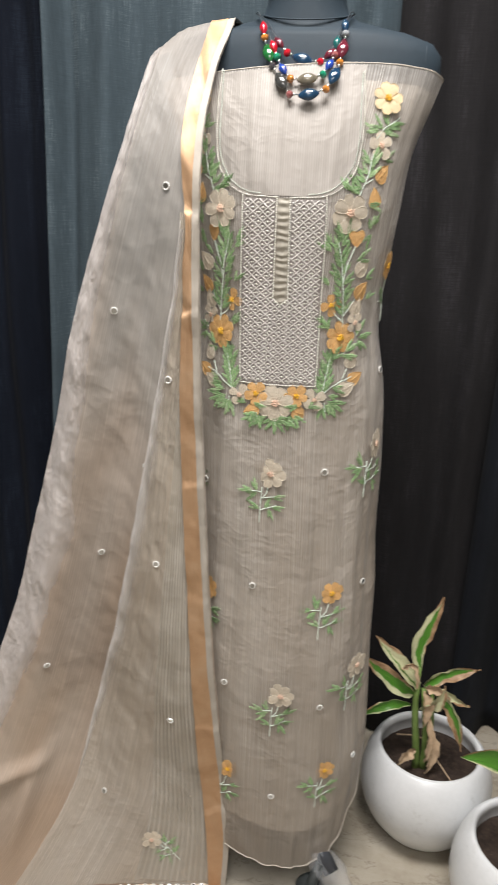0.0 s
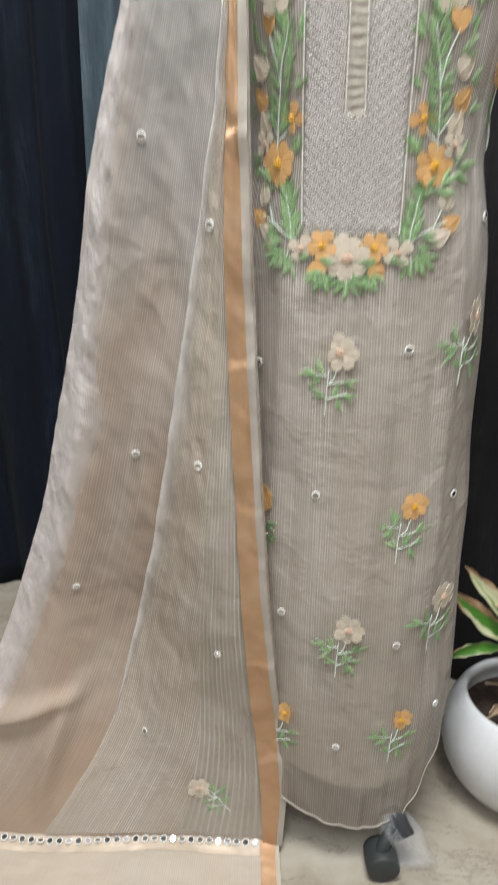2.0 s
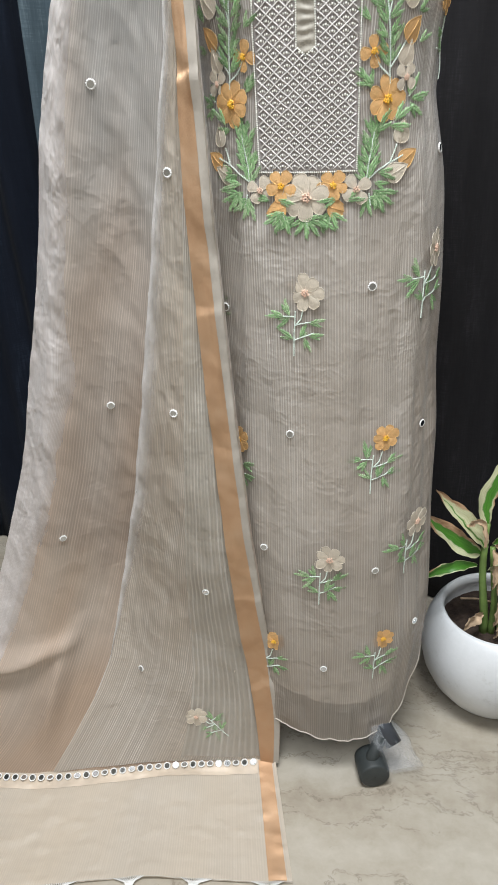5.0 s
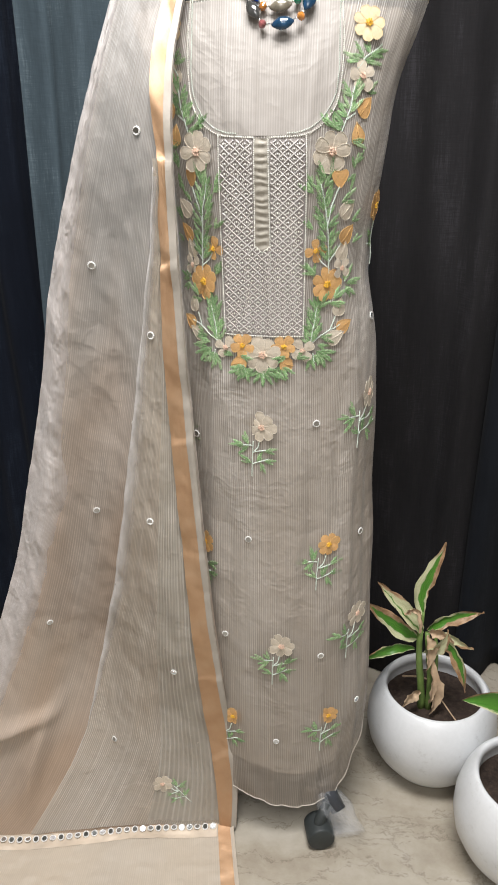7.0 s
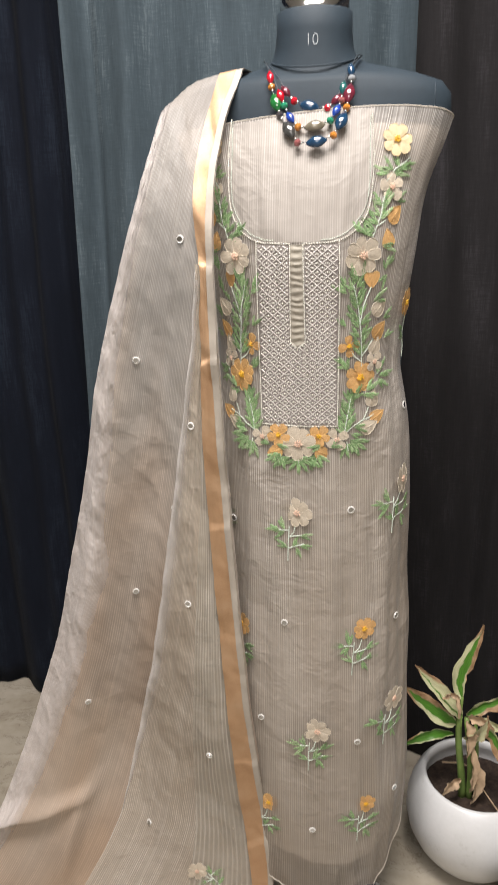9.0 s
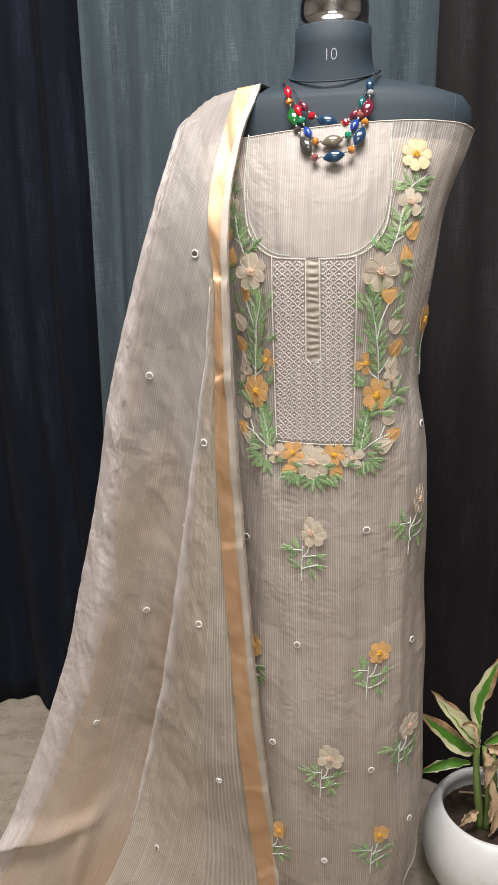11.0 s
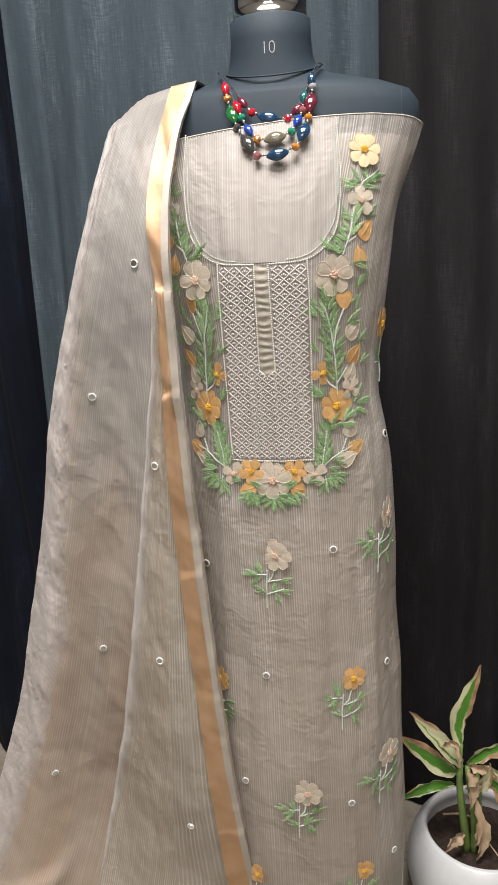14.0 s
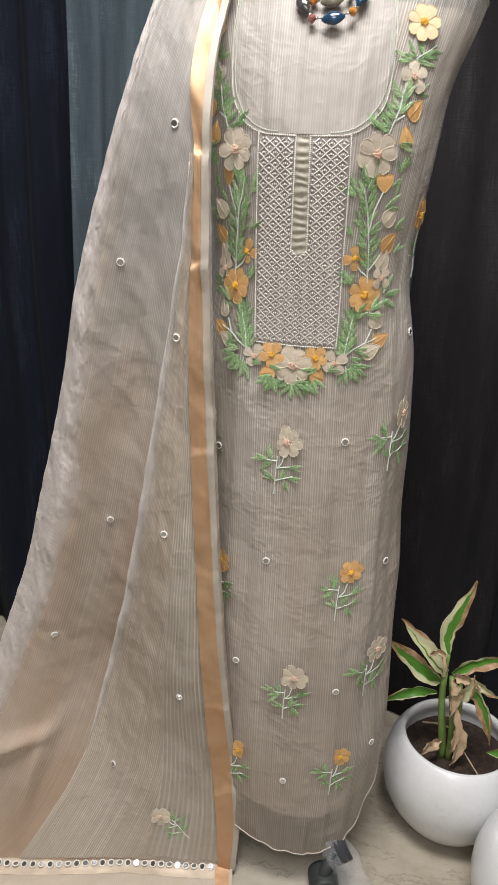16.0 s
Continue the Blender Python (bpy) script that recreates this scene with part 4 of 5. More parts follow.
# round mirrors in a thread ring
def ring_mesh(r, cord):
    bm = bmesh.new()
    # overcast stitches make the ring lumpy
    tube([(r * math.cos(a) * (1 + 0.05 * math.cos(13 * a)), r * math.sin(a) * (1 + 0.05 * math.cos(13 * a)), cord * 0.6) for a in np.linspace(0, 2 * math.pi, 53)], cord * 1.15, bm, 5, lambda t: 1 + 0.22 * math.cos(26 * math.pi * t), False)
    return shared("mirror_ring", bm, (M_RING,))


def disc_mesh(r):
    bm = bmesh.new()
    bmesh.ops.create_cone(bm, cap_ends=True, segments=18, radius1=r, radius2=r * 0.96, depth=0.0008)
    me = shared("mirror_disc", bm, (M_MIRROR,))
    me.polygons.foreach_set("use_smooth", [False] * len(me.polygons))
    return me


ME_RING, ME_DISC = ring_mesh(0.0044, 0.0009), disc_mesh(0.0042)
ME_ROW_RING = ring_mesh(0.0050, 0.0009)


def mirror(m, parent, ring=None, tilt=0.0):
    ob = put("mirror", ring or ME_RING, m, parent, "round mirror in a white thread ring")
    put("glass", ME_DISC, Matrix.Translation((0, 0, 0.0010)) @ Matrix.Rotation(tilt, 4, "X") @ Matrix.Rotation(tilt * 0.7, 4, "Y"), ob)


for x, z in ((-0.1056, 0.7980), (0.0769, 0.8303), (-0.0235, 0.6354), (-0.0623, 0.4537), (0.0948, 0.4219), (0.1500, 0.6324), (0.1570, 0.3010), (0.0245, 0.2395), (0.1455, 0.9750)):
    mirror(k_frame(x, z, 0.0008), kurta, None, 0.05 * math.sin(90 * x))

# ---- the dupatta ----
# outer edge, fold edge, gold strip and inner edge by height
d_left = smooth_curve([(0.0, -0.70), (0.08, -0.62), (0.183, -0.56), (0.378, -0.484), (0.564, -0.418), (0.731, -0.371), (0.893, -0.324), (1.04, -0.287), (1.158, -0.246), (1.26, -0.211), (1.34, -0.191), (1.40, -0.180), (1.46, -0.168)])
d_right = smooth_curve([(0.0, -0.050), (0.108, -0.047), (0.248, -0.058), (0.48, -0.078), (0.698, -0.091), (0.92, -0.102), (1.086, -0.105), (1.163, -0.106), (1.307, -0.105), (1.373, -0.096), (1.431, -0.083), (1.46, -0.079)])
d_gold = smooth_curve([(0.0, -0.078), (0.127, -0.086), (0.302, -0.102), (0.53, -0.114), (0.695, -0.121), (0.865, -0.128), (0.97, -0.129), (1.07, -0.126), (1.178, -0.121), (1.235, -0.129), (1.307, -0.131), (1.355, -0.125), (1.422, -0.113), (1.46, -0.109)])
d_fold = smooth_curve([(0.0, -0.44), (0.06, -0.40), (0.181, -0.334), (0.366, -0.293), (0.523, -0.251), (0.718, -0.210), (0.836, -0.187), (0.946, -0.166), (1.066, -0.143), (1.15, -0.132), (1.3, -0.128)])
d_y = smooth_curve([(0.0, 0.000), (0.08, 0.010), (0.25, 0.0), (0.45, -0.022), (0.65, -0.028), (0.85, -0.030), (1.05, -0.045), (1.20, -0.055), (1.28, -0.042), (1.34, -0.014), (1.38, 0.012), (1.41, 0.035), (1.44, 0.075)])


def row_line(s):
    """Where the veil meets the floor: place of the mirror row, s from the outer to the inner end."""
    x = -0.72 + 0.665 * s
    return Vector((x, -0.137 + 0.124 * s ** 1.3 + 0.006 * math.sin(11 * s), 0.016 + 0.004 * math.sin(7 * s)))


def d_shoulder(x):
    """Height of the cloth where it crosses the shoulder."""
    return 1.4375 - 0.20 * max(0.0, -0.07 - x) - 16.0 * min(0.05, max(0.0, -0.135 - x)) ** 2


def d_point(s, z, lift=0.0):
    """The veil's cloth: s runs 0..1 from its outer edge to its inner one."""
    x = d_left(z) + (d_right(z) - d_left(z)) * s
    wide = max(0.0, min(1.0, (1.3 - z) / 0.9))
    y = d_y(z) + 0.045 * wide * max(0.0, 1 - s) ** 1.5 - lift
    # a broad roll along the outer edge, then a deep valley under the front fold
    roll = math.exp(-((s - 0.17) / 0.13) ** 2) - 1.1 * math.exp(-((s - 0.50) / 0.13) ** 2)
    y -= 0.034 * wide * roll
    y += wide * 0.006 * math.sin(19 * s + 2.0 * z) * (1 - 0.5 * s)
    y += 0.006 * wrinkle(x * 10 + z * 1.6, z * 2.3, 11) + 0.0030 * wrinkle(x * 32 + z * 7, z * 11 - x * 14, 5) + 0.0016 * wrinkle(x * 60, z * 40 + x * 45, 2)
    # the cloth runs forward to its join with the silk end on the floor
    low = max(0.0, 1 - z / (0.22 + 0.42 * max(0.0, 1 - s))) ** 1.6
    y = y * (1 - low) + row_line((x + 0.72) / 0.665).y * low
    # a heavy crumpled ridge where the cloth gathers above the floor
    along = (x + 0.66) / 0.27
    if 0 < along < 1.1:
        ridge = z - (0.145 + 0.135 * along - 0.03 * along * along)
        y -= 0.032 * math.exp(-(ridge / 0.014) ** 2) * (1 - (along / 1.1) ** 4)
    # the gathered cloth curls down from the ridge's end
    if 0.03 < z < 0.30:
        bend = x + 0.385 + 0.42 * (0.25 - z) - 0.9 * (0.25 - z) ** 2
        y -= 0.018 * math.exp(-(bend / 0.015) ** 2) * math.sin(math.pi * (z - 0.03) / 0.27)
    top = d_shoulder(x)
    return Vector((x, y, min(z, top)))


def d_hang(s, v, lift=0.0):
    """v: 0 at the floor, 1 on the shoulder's ridge, beyond 1 down the back."""
    if v <= 1:
        z = 0.014 + v * 1.43
        return d_point(s, z, lift)
    k = (v - 1) * 1.43
    x = -0.172 + 0.093 * s - 0.05 * k * (1 - s)
    drop = k - 0.05
    return Vector((x, 0.085 + min(k, 0.075 + 0.2 * k) + lift + 0.008 * wrinkle(s * 5, k * 6, 1) * min(1, k * 9), d_shoulder(x) - max(0.0, drop) + lift * 0.5))


dupatta = thing("dupatta", "sheer beige organza dupatta with gold border draped over the shoulder", "dupatta")
bm = sheet(lambda s, v: d_hang(s, v, 0.0), np.linspace(0, 1, 90), np.concatenate([np.linspace(0, 1, 190), np.linspace(1.01, 1.45, 34)]), lambda s, v: (s * (0.15 + 0.32 * max(0.0, 1 - v)), v * 1.45))
part("veil", bm, M_VEIL, dupatta, "sheer pale organza with fine threads")


def d_over(q, z):
    """The front fold: q runs 0..1 from its fold edge to the inner edge."""
    x0, x1 = d_fold(z), d_right(z)
    x = x0 + (x1 - x0) * q
    s = (x - d_left(z)) / (d_right(z) - d_left(z))
    p = d_point(s, z, 0.004 + 0.016 * min(1.0, (1.22 - z) / 0.4) * math.sin(math.pi * min(1, 0.15 + q * 0.75)) + 0.010 * (1 - q) * min(1.0, (1.2 - z) / 0.3))
    p.y += 0.0030 * wrinkle(q * 14, z * 16 + q * 8, 21)
    p.x += 0.0025 * wrinkle(3, z * 20, 4) * (1 - q)
    return p


bm = sheet(d_over, np.linspace(0, 1, 50), np.linspace(0.02, 1.19, 150), lambda q, v: (q * (0.06 + 0.25 * max(0.0, 1 - v / 1.3)), v))
part("front_fold", bm, M_VEIL_FRONT, dupatta, "second sheer layer folded over the first")


def d_outer(q, z):
    """The outer edge turned in on itself, a second layer that narrows upwards and downwards."""
    wide = 0.30 * min(1.0, 0.35 + (1.42 - z) * 0.9) * min(1.0, 0.12 + z * 1.25)
    p = d_point(q * wide * (1 + 0.10 * wrinkle(2, z * 9, 44)), z, 0.0025 - 0.0065 * q ** 3 + 0.006 * math.sin(math.pi * q) * (1 - q))
    p.x -= 0.0015 * (1 - q)
    p.y += 0.0022 * wrinkle(q * 7, z * 46 + q * 16, 31)
    return p


bm = sheet(d_outer, np.linspace(0, 1, 22), np.linspace(0.06, 1.40, 320), lambda q, v: (q * 0.12, v))
part("turned_edge", bm, M_VEIL_EDGE_LIT, dupatta, "outer edge doubled, its lit look painted in whiter")


def d_lip(q, z):
    """The rolled lip along the front fold's edge."""
    p = d_over(q * (0.26 - 0.03 * math.sin(9 * z)) * min(1.0, max(0.02, (z - 0.20) * 1.5)), z)
    p.y -= 0.0016 + 0.0055 * min(1.0, (z - 0.19) * 3) * math.sin(math.pi * min(1.0, q * 1.15)) * (1 - 0.6 * q)
    return p


bm = sheet(d_lip, np.linspace(0, 1, 14), np.linspace(0.21, 1.17, 160), lambda q, v: (0.03 + q * 0.088, v))
part("fold_lip", bm, M_VEIL_LIP_LIT, dupatta, "rolled, doubled lip of the fold with a painted highlight")


def d_border(q, z):
    """The turned-back strip beside the gold border."""
    p = d_over(0.56 - 0.06 * math.sin(3 * z) + q * 0.42, z)
    p.y -= 0.0012
    return p


bm = sheet(d_border, np.linspace(0, 1, 10), np.linspace(0.03, 1.05, 120), lambda q, v: (q * 0.05, v))
part("border_layer", bm, M_VEIL_BORDER, dupatta, "sheer turned-back strip beside the gold")

press = random.Random(17)
PRESS_Z, PRESS_UP = [0.0], [0.0]
while PRESS_Z[-1] < 1.5:
    # a slack length that swells upwards, then a short pressed ledge
    swell = press.uniform(0.0015, 0.005)
    PRESS_Z += [PRESS_Z[-1] + press.choice((0.07, 0.12, 0.18, 0.24)), 0.0]
    PRESS_Z[-1] = PRESS_Z[-2] + press.uniform(0.006, 0.012)
    PRESS_UP += [swell, 0.0]


def gold_rise(w, z):
    """How far the gold strip stands off the veil: flat lengths between pressed cross creases."""
    slack = min(1.0, max(0.12, (1.38 - z) / 0.2))
    return 0.0046 * max(0.5, slack) + slack * float(np.interp(z + 0.010 * (w - 0.5) * math.sin(23 * z), PRESS_Z, PRESS_UP)) + 0.0010 * abs(wrinkle(1, z * 40 + w, 5)) + 0.012 * max(0.0, wrinkle(4, z * 13 + 0.6 * w, 9)) * min(1.0, max(0.0, z - 0.75) * 3)


def d_band(w, v):
    """The gold strip, a little inside the inner edge; w runs across it."""
    z = 0.014 + min(v, 1.0) * 1.43
    x0, x1 = d_gold(z), d_right(z) - 0.0085
    x = x0 + (x1 - x0) * w
    if v > 1:
        s = 0.68 + 0.24 * w
        return d_hang(s, v, 0.002)
    if z < 1.19:
        q = (x - d_fold(z)) / (d_right(z) - d_fold(z))
        p = d_over(q, z)
    else:
        p = d_point((x - d_left(z)) / (d_right(z) - d_left(z)), z, 0.004)
    p.y -= gold_rise(w, z)
    return p


bm = sheet(d_band, np.linspace(0, 1, 8), np.concatenate([np.linspace(0, 1, 560), np.linspace(1.01, 1.4, 30)]), lambda w, v: (w * 0.03, v * 1.45))
part("gold_border", bm, M_GOLD, dupatta, "woven gold zari border")


def d_selvedge(w, v):
    """The pale plain strip outside the gold."""
    z = 0.014 + min(v, 1.0) * 1.43
    if v > 1:
        return d_hang(0.92 + 0.08 * w, v, 0.0015)
    x = d_right(z) - 0.0088 + 0.0086 * w
    p = d_over((x - d_fold(z)) / (d_right(z) - d_fold(z)), z) if z < 1.19 else d_point((x - d_left(z)) / (d_right(z) - d_left(z)), z, 0.004)
    p.y -= gold_rise(1.0, z) - 0.0006 - 0.001 * w
    return p


bm = sheet(d_selvedge, np.linspace(0, 1, 4), np.concatenate([np.linspace(0, 1, 240), np.linspace(1.01, 1.4, 30)]), lambda w, v: (w * 0.009, v * 1.45))
part("selvedge", bm, M_SELVEDGE, dupatta, "pale plain selvedge strip")


def pallu_point(s, v):
    """The end of the cloth lying forward on the floor."""
    p = row_line(s)
    reach = 0.165 + 0.03 * s
    x = p.x + 0.050 * v * s ** 3
    z = 0.0035 + (p.z - 0.0035) * (1 - v) ** 2 + 0.006 * max(0.0, wrinkle(s * 9, v * 3.0, 14)) + 0.003 * max(0.0, wrinkle(s * 22, v * 14, 15))
    return Vector((x, p.y - v * reach, z))


bm = sheet(pallu_point, np.linspace(0, 1.0, 110), np.linspace(-0.10, 1, 44), lambda s, v: (s * 0.66, v * 0.19))
part("pallu", bm, M_PALLU, dupatta, "cream silk end spread on the floor")


def zari_strip(s, v):
    """A gathered strip of pale gold just below the mirror row."""
    p = pallu_point(s, v)
    return p + Vector((0, 0, 0.0007 + (0.0009 + 0.0035 * max(0.0, wrinkle(s * 34, v * 5.0, 27))) * (1 - v / 0.11)))


bm = sheet(zari_strip, np.linspace(0, 0.955, 160), np.linspace(-0.02, 0.11, 10), lambda s, v: (s * 0.66, v * 0.19))
part("zari_strip", bm, M_ZARI, dupatta, "gathered pale gold strip under the mirrors")


def pallu_band(w, v):
    p = pallu_point(0.957 + 0.033 * w, v)
    return p + Vector((0, 0, 0.0022 + 0.0015 * wrinkle(w, v * 7, 3)))


bm = sheet(pallu_band, np.linspace(0, 1, 8), np.linspace(0, 0.995, 40), lambda w, v: (w * 0.03, v * 0.19))
part("gold_border", bm, M_GOLD, dupatta, "woven gold zari border")

# ---- potted plants ----
POT = [(0.0, 0.0), (0.064, 0.0), (0.071, 0.003), (0.088, 0.018), (0.108, 0.045), (0.122, 0.075), (0.1285, 0.105), (0.1275, 0.135), (0.121, 0.163), (0.112, 0.184), (0.104, 0.195), (0.098, 0.1985), (0.0945, 0.196),
       (0.0925, 0.189), (0.094, 0.180), (0.098, 0.172), (0.098, 0.155)]


def blade(points, width, curl, twist=0.0, crisp=1.0):
    """A leaf along a bent rib, folded a little along it. Returns its bmesh."""
    bm = bmesh.new()
    lay = bm.loops.layers.uv.verify()
    pts = [Vector(p) for p in points]
    n = 14

    def along(t):
        # quadratic or cubic Bezier
        if len(pts) == 3:
            return pts[0] * (1 - t) ** 2 + pts[1] * 2 * t * (1 - t) + pts[2] * t * t
        return pts[0] * (1 - t) ** 3 + pts[1] * 3 * t * (1 - t) ** 2 + pts[2] * 3 * t * t * (1 - t) + pts[3] * t ** 3
    rows = []
    across = [-1, -0.66, -0.33, 0, 0.33, 0.66, 1]
    for i in range(n + 1):
        t = i / n
        p, d = along(t), (along(min(1, t + 0.02)) - along(max(0, t - 0.02))).normalized()
        face = Vector((math.sin(twist), -math.cos(twist), 0.25))
        side = d.cross(face).normalized()
        up = side.cross(d).normalized()
        w = width * math.sin(math.pi * min(1, t ** 0.8 * 0.97 + 0.03)) ** 0.8
        rows.append([bm.verts.new(p + side * w * a + up * (w * curl * (a * a) + 0.003 * crisp * wrinkle(a * 2 + twist, t * 7, width * 90) * abs(a)) + side * (0.003 * (crisp - 1) * wrinkle(t * 9, a * 1.5, width * 300))) for a in across])
    for i in range(n):
        for k in range(6):
            fc = bm.faces.new((rows[i][k], rows[i][k + 1], rows[i + 1][k + 1], rows[i + 1][k]))
            for lo, (a, b) in zip(fc.loops, ((k, i), (k + 1, i), (k + 1, i + 1), (k, i + 1))):
                lo[lay].uv = (a / 6, b / n)
    return bm


def pot_with_soil(ob, seed):
    bm, rings = lathe([(max(r, 0.001), z) for r, z in POT], 72)
    for v in bm.verts:
        v.co += 0.0012 * Vector((wrinkle(v.co.z * 9, math.atan2(v.co.y, v.co.x) * 1.2, seed), wrinkle(v.co.z * 9, math.atan2(v.co.y, v.co.x), seed + 5), 0))
        v.co.z = max(0.0, v.co.z)
    part("pot", bm, M_POT, ob, "glazed white round pot with an in-turned rim")
    bm = bmesh.new()
    g = {}
    for j in range(15):
        r = 0.0985 * j / 14
        for i in range(48):
            a = 2 * math.pi * i / 48
            g[j, i] = bm.verts.new((r * math.cos(a), r * math.sin(a), 0.160 + 0.004 * wrinkle(r * 60 * math.cos(a), r * 60 * math.sin(a), seed) + 0.003 * wrinkle(r * 160 * math.cos(a), r * 160 * math.sin(a), seed + 2) - 0.004 * (j / 14)))
    for j in range(14):
        for i in range(48):
            bm.faces.new((g[j, i], g[j + 1, i], g[j + 1, (i + 1) % 48], g[j, (i + 1) % 48]))
    part("soil", bm, M_SOIL, ob, "dark crumbly potting soil")


P1 = (0.320, 0.205, 0)
plant = thing("potted_plant", "variegated leafy plant with dry brown tips in a white round pot", "potted plant", P1, "pots on the floor")
pot_with_soil(plant, 3)
for foot, head, r in (((-0.028, -0.020, 0.150), (-0.041, -0.020, 0.345), 0.0080), ((-0.012, -0.022, 0.150), (-0.026, -0.020, 0.34), 0.0065), ((0.004, -0.018, 0.150), (-0.014, -0.016, 0.335), 0.0045)):
    a, b = Vector(foot), Vector(head)
    bm = tube([a.lerp(b, t) + Vector((0.003 * math.sin(5 * t + r * 900), 0, 0)) for t in np.linspace(0, 1, 8)], r, None, 10, lambda t: 1 - 0.3 * t)
    part("stalk", bm, M_STALK, plant, "pale green stalk")
bm = tube([(-0.041, -0.02, 0.34), (-0.040, -0.019, 0.362), (-0.040, -0.02, 0.385)], 0.0028, None, 8)
part("leaf_stem", bm, M_STALK, plant, "thin green leaf stem")
LEAVES = [((-0.040, -0.02, 0.380), (-0.066, -0.01, 0.425), (-0.024, 0.0, 0.465), (-0.009, 0.005, 0.524), 0.0180, 0.25, 0.25, M_LEAF_HALF),
          ((-0.037, -0.02, 0.338), (-0.062, -0.03, 0.380), (-0.098, -0.02, 0.410), (-0.128, -0.02, 0.445), 0.0160, 0.6, 0.5, M_LEAF_PALE),
          ((-0.046, -0.02, 0.325), (-0.078, -0.03, 0.340), (-0.110, -0.03, 0.380), (-0.152, -0.03, 0.406), 0.0185, 0.35, 0.3, M_LEAF_DRY),
          ((-0.050, -0.02, 0.300), (-0.085, -0.04, 0.322), (-0.120, -0.05, 0.308), (-0.150, -0.05, 0.283), 0.0115, 0.35, 0.2, M_LEAF),
          ((-0.029, -0.02, 0.345), (0.000, -0.02, 0.375), (0.035, -0.02, 0.385), (0.070, -0.02, 0.394), 0.0135, 0.5, -0.2, M_LEAF_DRY),
          ((-0.005, -0.02, 0.328), (0.020, -0.04, 0.330), (0.040, -0.05, 0.285), (0.048, -0.05, 0.230), 0.0125, 0.5, -0.3, M_LEAF_DRY),
          ((-0.032, -0.03, 0.300), (-0.020, -0.05, 0.320), (0.006, -0.05, 0.330), (0.004, -0.05, 0.372), 0.0130, 0.5, 0.2, M_LEAF_DEAD),
          ((-0.010, -0.02, 0.340), (0.015, -0.03, 0.345), (0.030, -0.03, 0.322), (0.058, -0.03, 0.318), 0.009, 0.7, 0.2, M_LEAF_DEAD)]
for a, b, c, d, w, curl, tw, skin in LEAVES:
    part("leaf", blade((a, b, c, d), 0.88 * w, curl, tw, 2.4), skin, plant)
for a, b, c, w in (((-0.020, -0.04, 0.300), (-0.006, -0.055, 0.25), (-0.016, -0.05, 0.195), 0.0075), ((-0.030, -0.035, 0.345), (-0.020, -0.05, 0.32), (-0.026, -0.05, 0.275), 0.010),
                   ((-0.004, -0.03, 0.250), (0.004, -0.045, 0.21), (-0.012, -0.05, 0.168), 0.010), ((-0.032, -0.03, 0.205), (-0.050, -0.045, 0.215), (-0.066, -0.05, 0.178), 0.010),
                   ((-0.022, -0.03, 0.305), (0.010, -0.05, 0.34), (-0.006, -0.04, 0.345), 0.0095), ((-0.075, -0.03, 0.385), (-0.050, -0.045, 0.430), (-0.045, -0.045, 0.355), 0.005),
                   ((-0.028, -0.03, 0.350), (-0.010, -0.05, 0.365), (0.020, -0.04, 0.335), 0.0085)):
    part("dry_leaf", blade((a, b, c), w, 0.7, 0.4, 2.6), M_DRY, plant, "shrivelled brown leaf")
bm = tube([(0.01, -0.03, 0.19), (0.03, -0.05, 0.172), (0.05, -0.075, 0.160)], 0.0013, None, 6)
part("twig", bm, M_DRY, plant, "dry brown twig on the soil")
bm = tube([(-0.06, 0.045, 0.176), (-0.03, 0.055, 0.170), (0.0, 0.05, 0.168)], 0.0020, None, 6)
part("twig", bm, M_DRY, plant, "dry brown twig on the soil")

P2 = (0.470, -0.005, 0)
plant = thing("potted_plant", "leafy plant in a white round pot, mostly green leaves", "potted plant", P2, "pots on the floor")
pot_with_soil(plant, 8)
bm = tube([(0, 0, 0.15), (0.004, 0.005, 0.24), (0.0, 0.012, 0.31)], 0.006, None, 10)
part("stalk", bm, M_STALK, plant, "pale green stalk")
for a, b, c, w in (((0.0, 0.012, 0.300), (-0.07, -0.01, 0.385), (-0.143, -0.015, 0.366), 0.022), ((0.0, 0.012, 0.30), (0.03, 0.02, 0.37), (0.11, 0.03, 0.38), 0.02), ((0.0, 0.012, 0.29), (0.02, 0.05, 0.36), (0.05, 0.06, 0.43), 0.02)):
    part("leaf", blade((a, b, c), w, 0.3, 0.1), M_LEAF, plant)

# ---- the foot of the stand ----
stand = thing("form_stand", "dark metal stand leg wrapped in clear plastic on a black castor", "stand", (0.11, 0.02, 0))
bm = bmesh.new()
for a, b in (((-0.10, 0.07, 0.135), (-0.015, 0.02, 0.120)), ((-0.015, 0.02, 0.120), (0.030, -0.025, 0.070))):
    tube([a, b], 0.014, bm, 10)
part("leg", bm, M_LEG, stand, "dark grey metal leg")
bm = tube([(-0.10, 0.07, 0.11), (-0.10, 0.07, 0.64)], 0.016, None, 16)
part("pole", bm, M_LEG, stand, "dark metal upright")
bm, rings = lathe([(0.001, -0.026), (0.024, -0.026), (0.0272, -0.024), (0.0282, -0.018), (0.0282, 0.018), (0.0272, 0.0225), (0.0268, 0.0245), (0.024, 0.026), (0.001, 0.0265)], 40)
bmesh.ops.transform(bm, matrix=pose(-0.004, -0.034, 0.0258, 90, 0, 14) @ Matrix.Scale(0.905, 4), verts=bm.verts)
part("castor_wheel", bm, M_RUBBER, stand, "black rubber castor wheel")
bm = tube([(-0.006, -0.045, 0.030), (-0.004, -0.036, 0.052), (0.010, -0.020, 0.082)], 0.010, None, 12)
